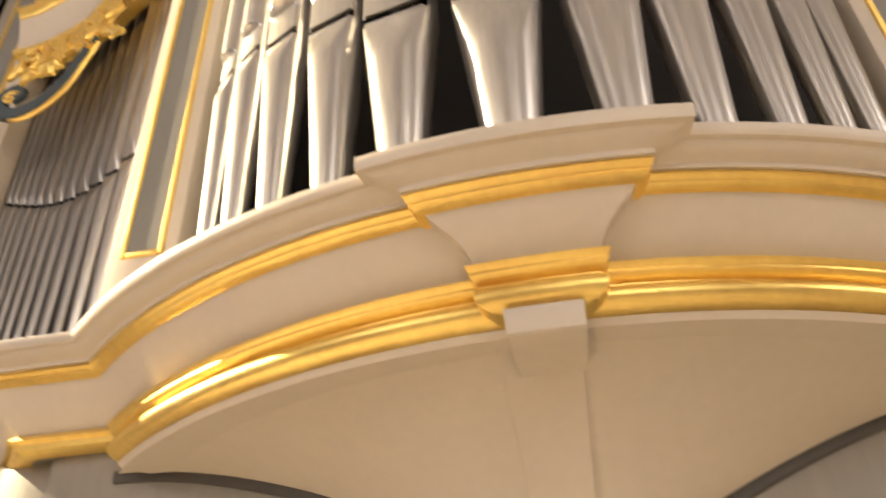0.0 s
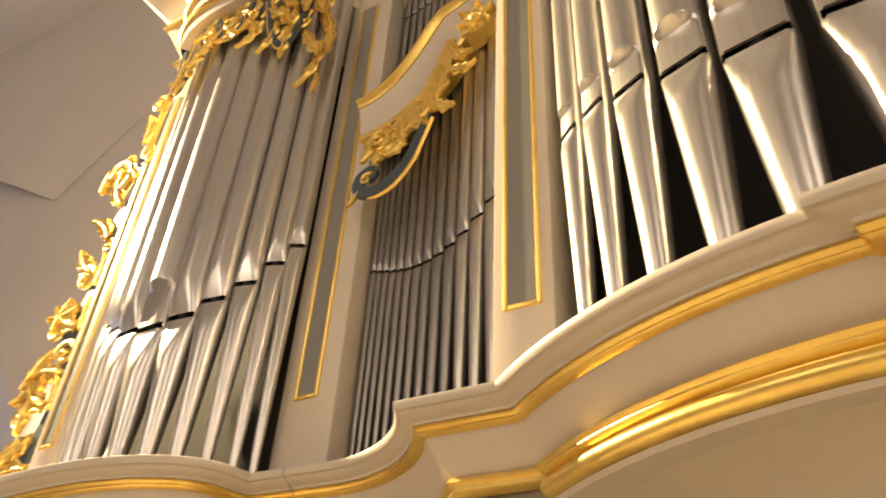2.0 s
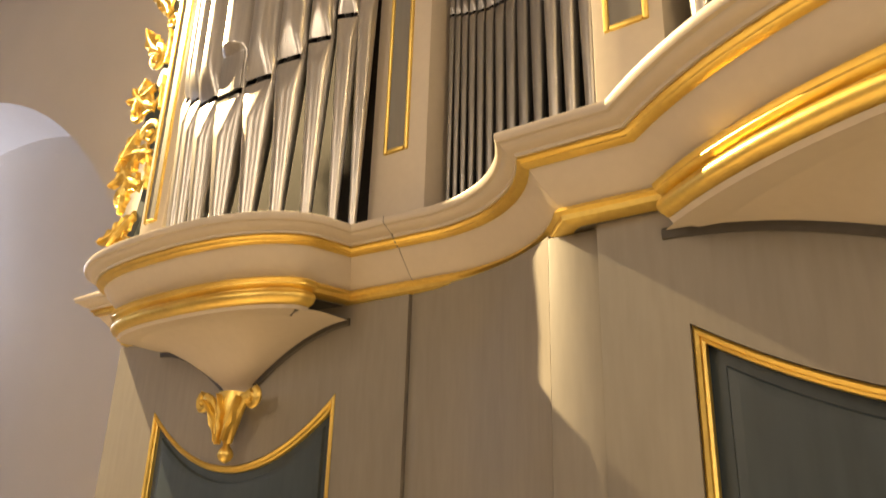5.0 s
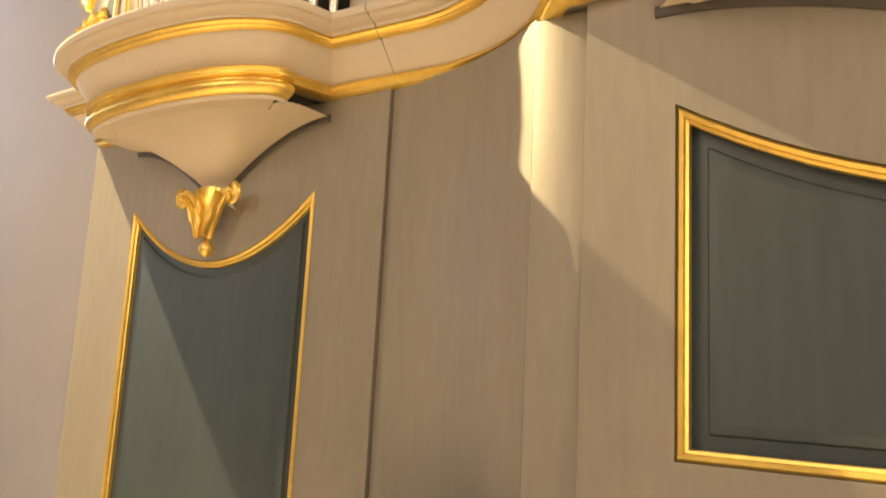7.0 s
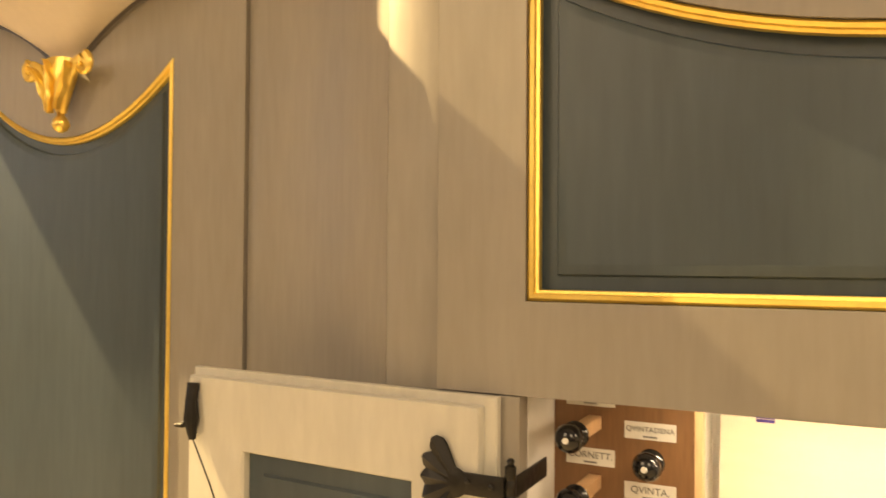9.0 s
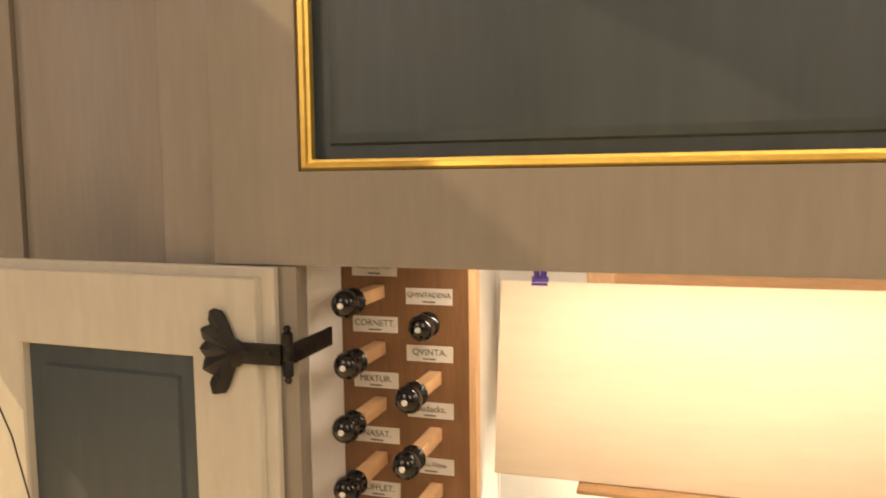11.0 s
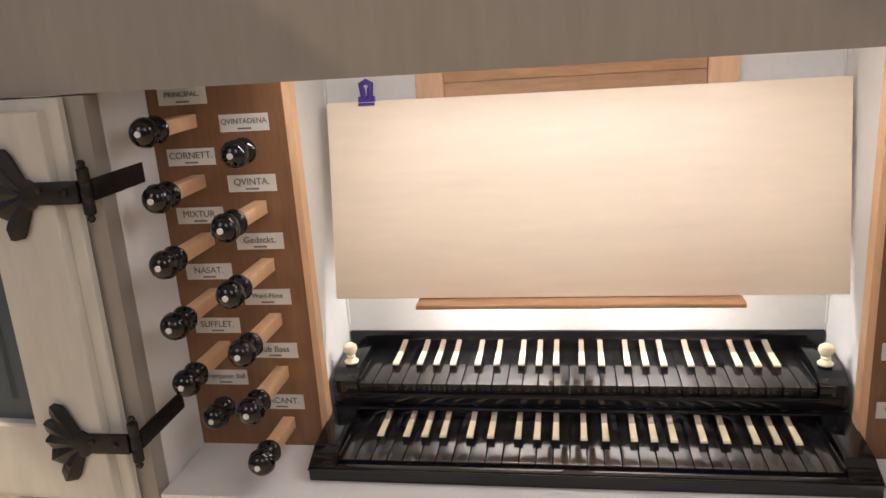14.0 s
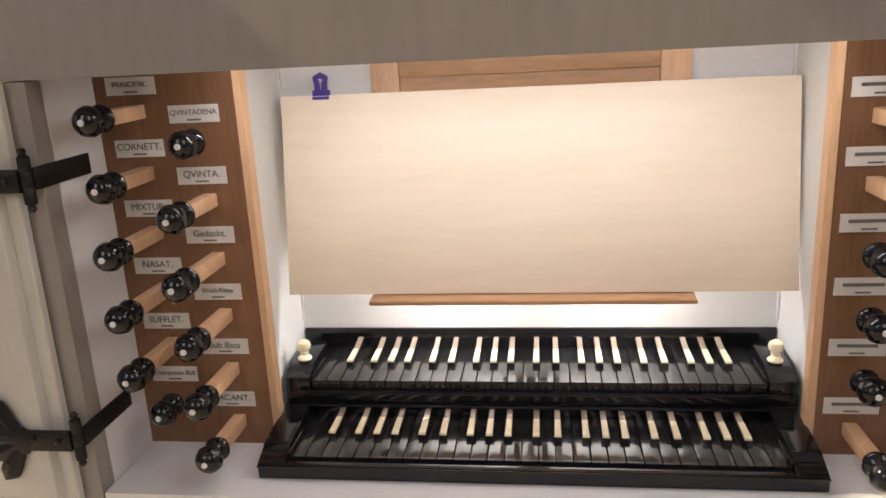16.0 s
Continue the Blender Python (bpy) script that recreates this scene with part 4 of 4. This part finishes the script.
def cheeks(up, low):
    part("back_rail", box(-0.390, 0.390, 0.3275, 0.3345, SHELF, 0.8735, 0.002), EBONY, up)
    part("key_slip", box(-0.380, 0.380, 0.186, 0.192, 0.806, 0.826, 0.002), EBONY, up)
    part("slip_moulding", box(-0.384, 0.384, 0.178, 0.190, 0.8005, 0.8055, 0.0022), EBONY, up)
    part("key_bed", box(-0.345, 0.345, 0.1925, 0.327, 0.806, 0.8255), EBONY, up)
    part("back_board", box(-0.380, 0.380, 0.190, 0.200, SHELF + 0.001, 0.800, 0.001), EBONY, low)
    part("front_rail", box(-0.384, 0.384, 0.0455, 0.0635, SHELF, 0.7805, 0.0025), EBONY, low)
    part("rail_bead", box(-0.384, 0.384, 0.0425, 0.0453, 0.7755, 0.7790, 0.001), EBONY, low)
    part("key_bed", box(-0.345, 0.345, 0.064, 0.188, SHELF, 0.767), EBONY, low)
    for s in (-1, 1):
        cheek_block(s, 0.3435, 0.383, (0.188, 0.205, 0.214, 0.300), (0.846, 0.850, 0.858, 0.862), 0.806, up)
        cheek_block(s, 0.3435, 0.3835, (0.046, 0.070, 0.080, 0.188), (0.782, 0.786, 0.796, 0.806), SHELF + 0.0005, low)
        for top, y0, y1, z in ((up, 0.196, 0.300, 0.8475), (low, 0.064, 0.186, 0.7915)):
            a, b = sorted((s * 0.3385, s * 0.343))
            part("cheek_moulding", box(a, b, y0, y1, z - 0.012, z, 0.0018), EBONY, top)
        bm = bmesh.new()
        lathe(bm, [(0.0125, 0.0), (0.0135, 0.003), (0.0105, 0.006), (0.0068, 0.010), (0.0085, 0.013), (0.0068, 0.016), (0.0105, 0.020), (0.0132, 0.027), (0.0115, 0.034), (0.005, 0.0385)], 20, Matrix.Translation((s * 0.360, 0.226, 0.8615)) @ Matrix.Scale(0.86, 4))
        part("coupler_knob", bm, BONE, up, "turned ivory knob")


def desk():
    ob = thing("music_desk", "pale maple music board leaning at the back of the keydesk", "music desk")
    bm = box(-0.3805, 0.3805, -0.004, 0.004, 0.0, 0.307, 0.0015)
    part("board", bm, MAPLE, ob, m=pose(0.006, 0.230, 0.9695, -10.5, 0, 0))
    part("support", box(-0.03, 0.03, 0.2355, 0.334, 0.960, 0.9685), OAK, ob, smooth=False)
    rest = thing("music_rest", "narrow oak ledge under the music board", "ledge")
    part("front_bead", box(-0.238, 0.238, 0.1925, 0.1966, 0.9655, 0.9705, 0.0015), OAK, rest)
    part("strip", box(-0.241, 0.241, 0.197, 0.2340, 0.9615, 0.9690, 0.002), OAK, rest)
    clip = thing("binder_clip", "purple binder clip on the music board edge", "clip")
    bm = bmesh.new()
    rows = [[(-0.013, -0.007, 0.0), (-0.013, 0.007, 0.0), (-0.013, 0.002, 0.014), (-0.013, -0.002, 0.014)], [(0.013, -0.007, 0.0), (0.013, 0.007, 0.0), (0.013, 0.002, 0.014), (0.013, -0.002, 0.014)]]
    vs = grid_mesh(bm, rows, close_v=True)
    bm.faces.new(vs[0])
    bm.faces.new(list(reversed(vs[-1])))
    part("jaw", bm, PURPLE, clip, m=pose(-0.311, 0.287, 1.2655, 0, 0, 0))
    bm = bmesh.new()
    tube(bm, [(-0.005, 0, 0.010), (-0.006, 0, 0.024), (-0.008, 0, 0.032), (0.0, 0, 0.036), (0.008, 0, 0.032), (0.006, 0, 0.024), (0.005, 0, 0.010)], 0.0048)
    part("handle", bm, PURPLE, clip, m=pose(-0.311, 0.287, 1.2655, 0, 0, 0))


def hinge(z, top):
    y = -0.0325
    bm = block(bmesh.new(), -0.678, -0.603, y - 0.003, y + 0.003, z - 0.015, z + 0.014, 0.001)
    ob = part("strap_hinge", bm, IRON, top, "black wrought iron hinge with a leaf-shaped end")
    # five forged lobes that fan out from the neck
    bm = bmesh.new()
    for ang, length, width in ((122, 0.068, 0.0125), (149, 0.060, 0.0120), (176, 0.054, 0.0125), (206, 0.056, 0.0130), (238, 0.068, 0.0135)):
        a = radians(ang)
        rows = []
        for k in range(9):
            f = k / 8
            w = width * (0.55 + 0.75 * f) * math.sqrt(max(0.02, 1 - max(0.0, (f - 0.72) / 0.29) ** 2))
            cx, cz = -0.672 + length * f * math.cos(a), z - 0.001 + length * f * math.sin(a)
            lift = 0.003 * math.sin(math.pi * f) + 0.002 * f
            nx, nz = -math.sin(a), math.cos(a)
            rows.append([(cx + nx * w * q, y - h - lift * (1 - abs(q)), cz + nz * w * q) for q, h in ((-1, -0.002), (-0.9, 0.001), (0, 0.003), (0.9, 0.001), (1, -0.002))])
        vs = grid_mesh(bm, rows, close_v=True)
        bm.faces.new(vs[0])
        bm.faces.new(list(reversed(vs[-1])))
    lathe(bm, [(0.020, -0.002), (0.021, 0.002), (0.014, 0.0045), (0.004, 0.005)], 16, Matrix.Translation((-0.676, y, z - 0.001)) @ Matrix.Rotation(radians(90), 4, "X"))
    part("leaf_end", bm, IRON, ob)
    for dx, dz in ((-0.620, 0.0), (-0.655, 0.004), (-0.695, 0.030), (-0.698, -0.034)):
        bm = bmesh.new()
        lathe(bm, [(0.0042, 0.0), (0.0038, 0.0016), (0.0018, 0.0026)], 10, Matrix.Translation((dx, y - 0.004, z + dz)) @ Matrix.Rotation(radians(90), 4, "X"))
        part("rivet", bm, IRON, ob)
    bm = bmesh.new()
    lathe(bm, [(0.003, -0.040), (0.0055, -0.036), (0.004, -0.032), (0.0075, -0.029), (0.0075, -0.010), (0.0068, -0.009), (0.0075, -0.008), (0.0075, 0.010), (0.0068, 0.011), (0.0075, 0.012), (0.0075, 0.028), (0.004, 0.031), (0.0055, 0.035), (0.003, 0.039)], 14, Matrix.Translation((-0.5965, -0.027, z)))
    part("knuckle", bm, IRON, ob)
    bm = block(bmesh.new(), -0.5938, -0.5905, -0.020, 0.100, z - 0.014, z + 0.014, 0.001)
    part("jamb_plate", bm, IRON, ob)


def door():
    ob = thing("console_door", "pale grey panelled console door, folded open against the case", "door", m=pose(0, 0, 0))
    M = pose(-0.621, -0.016, 0.0, 0, 0, -3.3)
    W, z0, z1, t = 0.577, 0.748, 1.3215, 0.012
    e = 0.128
    lip = (0.003, 0.021, 0.014, 0.014)   # rebate on the latch side, hinge side, below and above

    def ring(i, y, r=0.0):
        a, b, c, d = [v * r for v in lip]
        return [(-W + i + a, y, z0 + i + c), (-i - b, y, z0 + i + c), (-i - b, y, z1 - i - d), (-W + i + a, y, z1 - i - d)]

    def ring_e(i, y):
        return [(-W + i, y, z0 + i), (-i, y, z0 + i), (-i, y, z1 - i), (-W + i, y, z1 - i)]
    bm = bmesh.new()
    rows = [ring(0.0, t), ring(0.0, 0.002), ring(0.002, 0.0), ring(0.0, 0.0, 0.92), ring(0.0, -0.0115, 1.0), ring(0.0015, -0.0135, 1.0), ring_e(e - 0.003, -0.0135), ring_e(e, -0.010), ring_e(e + 0.001, 0.004)]
    vs = grid_mesh(bm, rows, close_v=True)
    bm.faces.new(vs[0])
    bm.transform(M)
    part("frame", bm, DOORPAINT, ob, smooth=False)
    bm = bmesh.new()
    rows = [ring_e(e, 0.002), ring_e(e + 0.032, 0.002), ring_e(e + 0.036, -0.003)]
    vs = grid_mesh(bm, rows, close_v=True)
    bm.faces.new(vs[-1])
    bm.transform(M)
    part("panel", bm, SLATE, ob, "slate blue sunk panel", smooth=False)
    hinge(1.207, ob)
    hinge(0.857, ob)
    bm = bmesh.new()
    x, y, z = -1.176, -0.006, 1.250
    tube(bm, [(x, y, z + 0.048), (x, y - 0.004, z + 0.02), (x + 0.002, y - 0.006, z - 0.01), (x + 0.003, y - 0.004, z - 0.045)], [0.010, 0.010, 0.013, 0.006], seg=9)
    tube(bm, [(x, y - 0.006, z - 0.012), (x - 0.012, y - 0.012, z - 0.022), (x - 0.024, y - 0.016, z - 0.022)], [0.006, 0.005, 0.003])
    part("turn_latch", bm, IRON, ob, "black iron turn latch")
    # thin dark tube that draws the cast shadow line of the latch
    cord = thing("cord", "thin dark line standing in for the latch shadow", "cord")
    bm = bmesh.new()
    tube(bm, [(x + 0.004, y - 0.006, z - 0.04), (x + 0.05, y - 0.012, z - 0.11), (x + 0.10, y - 0.018, z - 0.20), (x + 0.13, y - 0.02, z - 0.30)], 0.0014, seg=5)
    part("shadow_line", bm, IRON, cord)


console()
# how far each knob stands out, top to bottom
OUTL = (0.140, 0.137, 0.147, 0.147, 0.142, 0.078)
OUTR = (0.078, 0.137, 0.150, 0.142, 0.142, 0.132)
OUTQ = (0.132, 0.135, 0.078, 0.078, 0.078, 0.138)
west, east = stop_board(-1), stop_board(1)
for i in range(6):
    stop_knob(-0.5315, 1.305 - 0.0862 * i - 0.035, OUTL[i], west)
    stop_knob(-0.4435, 1.264 - 0.0862 * i - 0.035, OUTR[i], west)
    stop_knob(0.526, 1.305 - 0.0862 * i - 0.035, OUTL[i], east)
    stop_knob(0.438, 1.264 - 0.0862 * i - 0.035, OUTQ[i], east)
upper = keyboard(0.240, 0.842, "upper_manual", "keys")
lower = keyboard(0.112, 0.785, "lower_manual", "keys")
cheeks(upper, lower)
desk()
door()
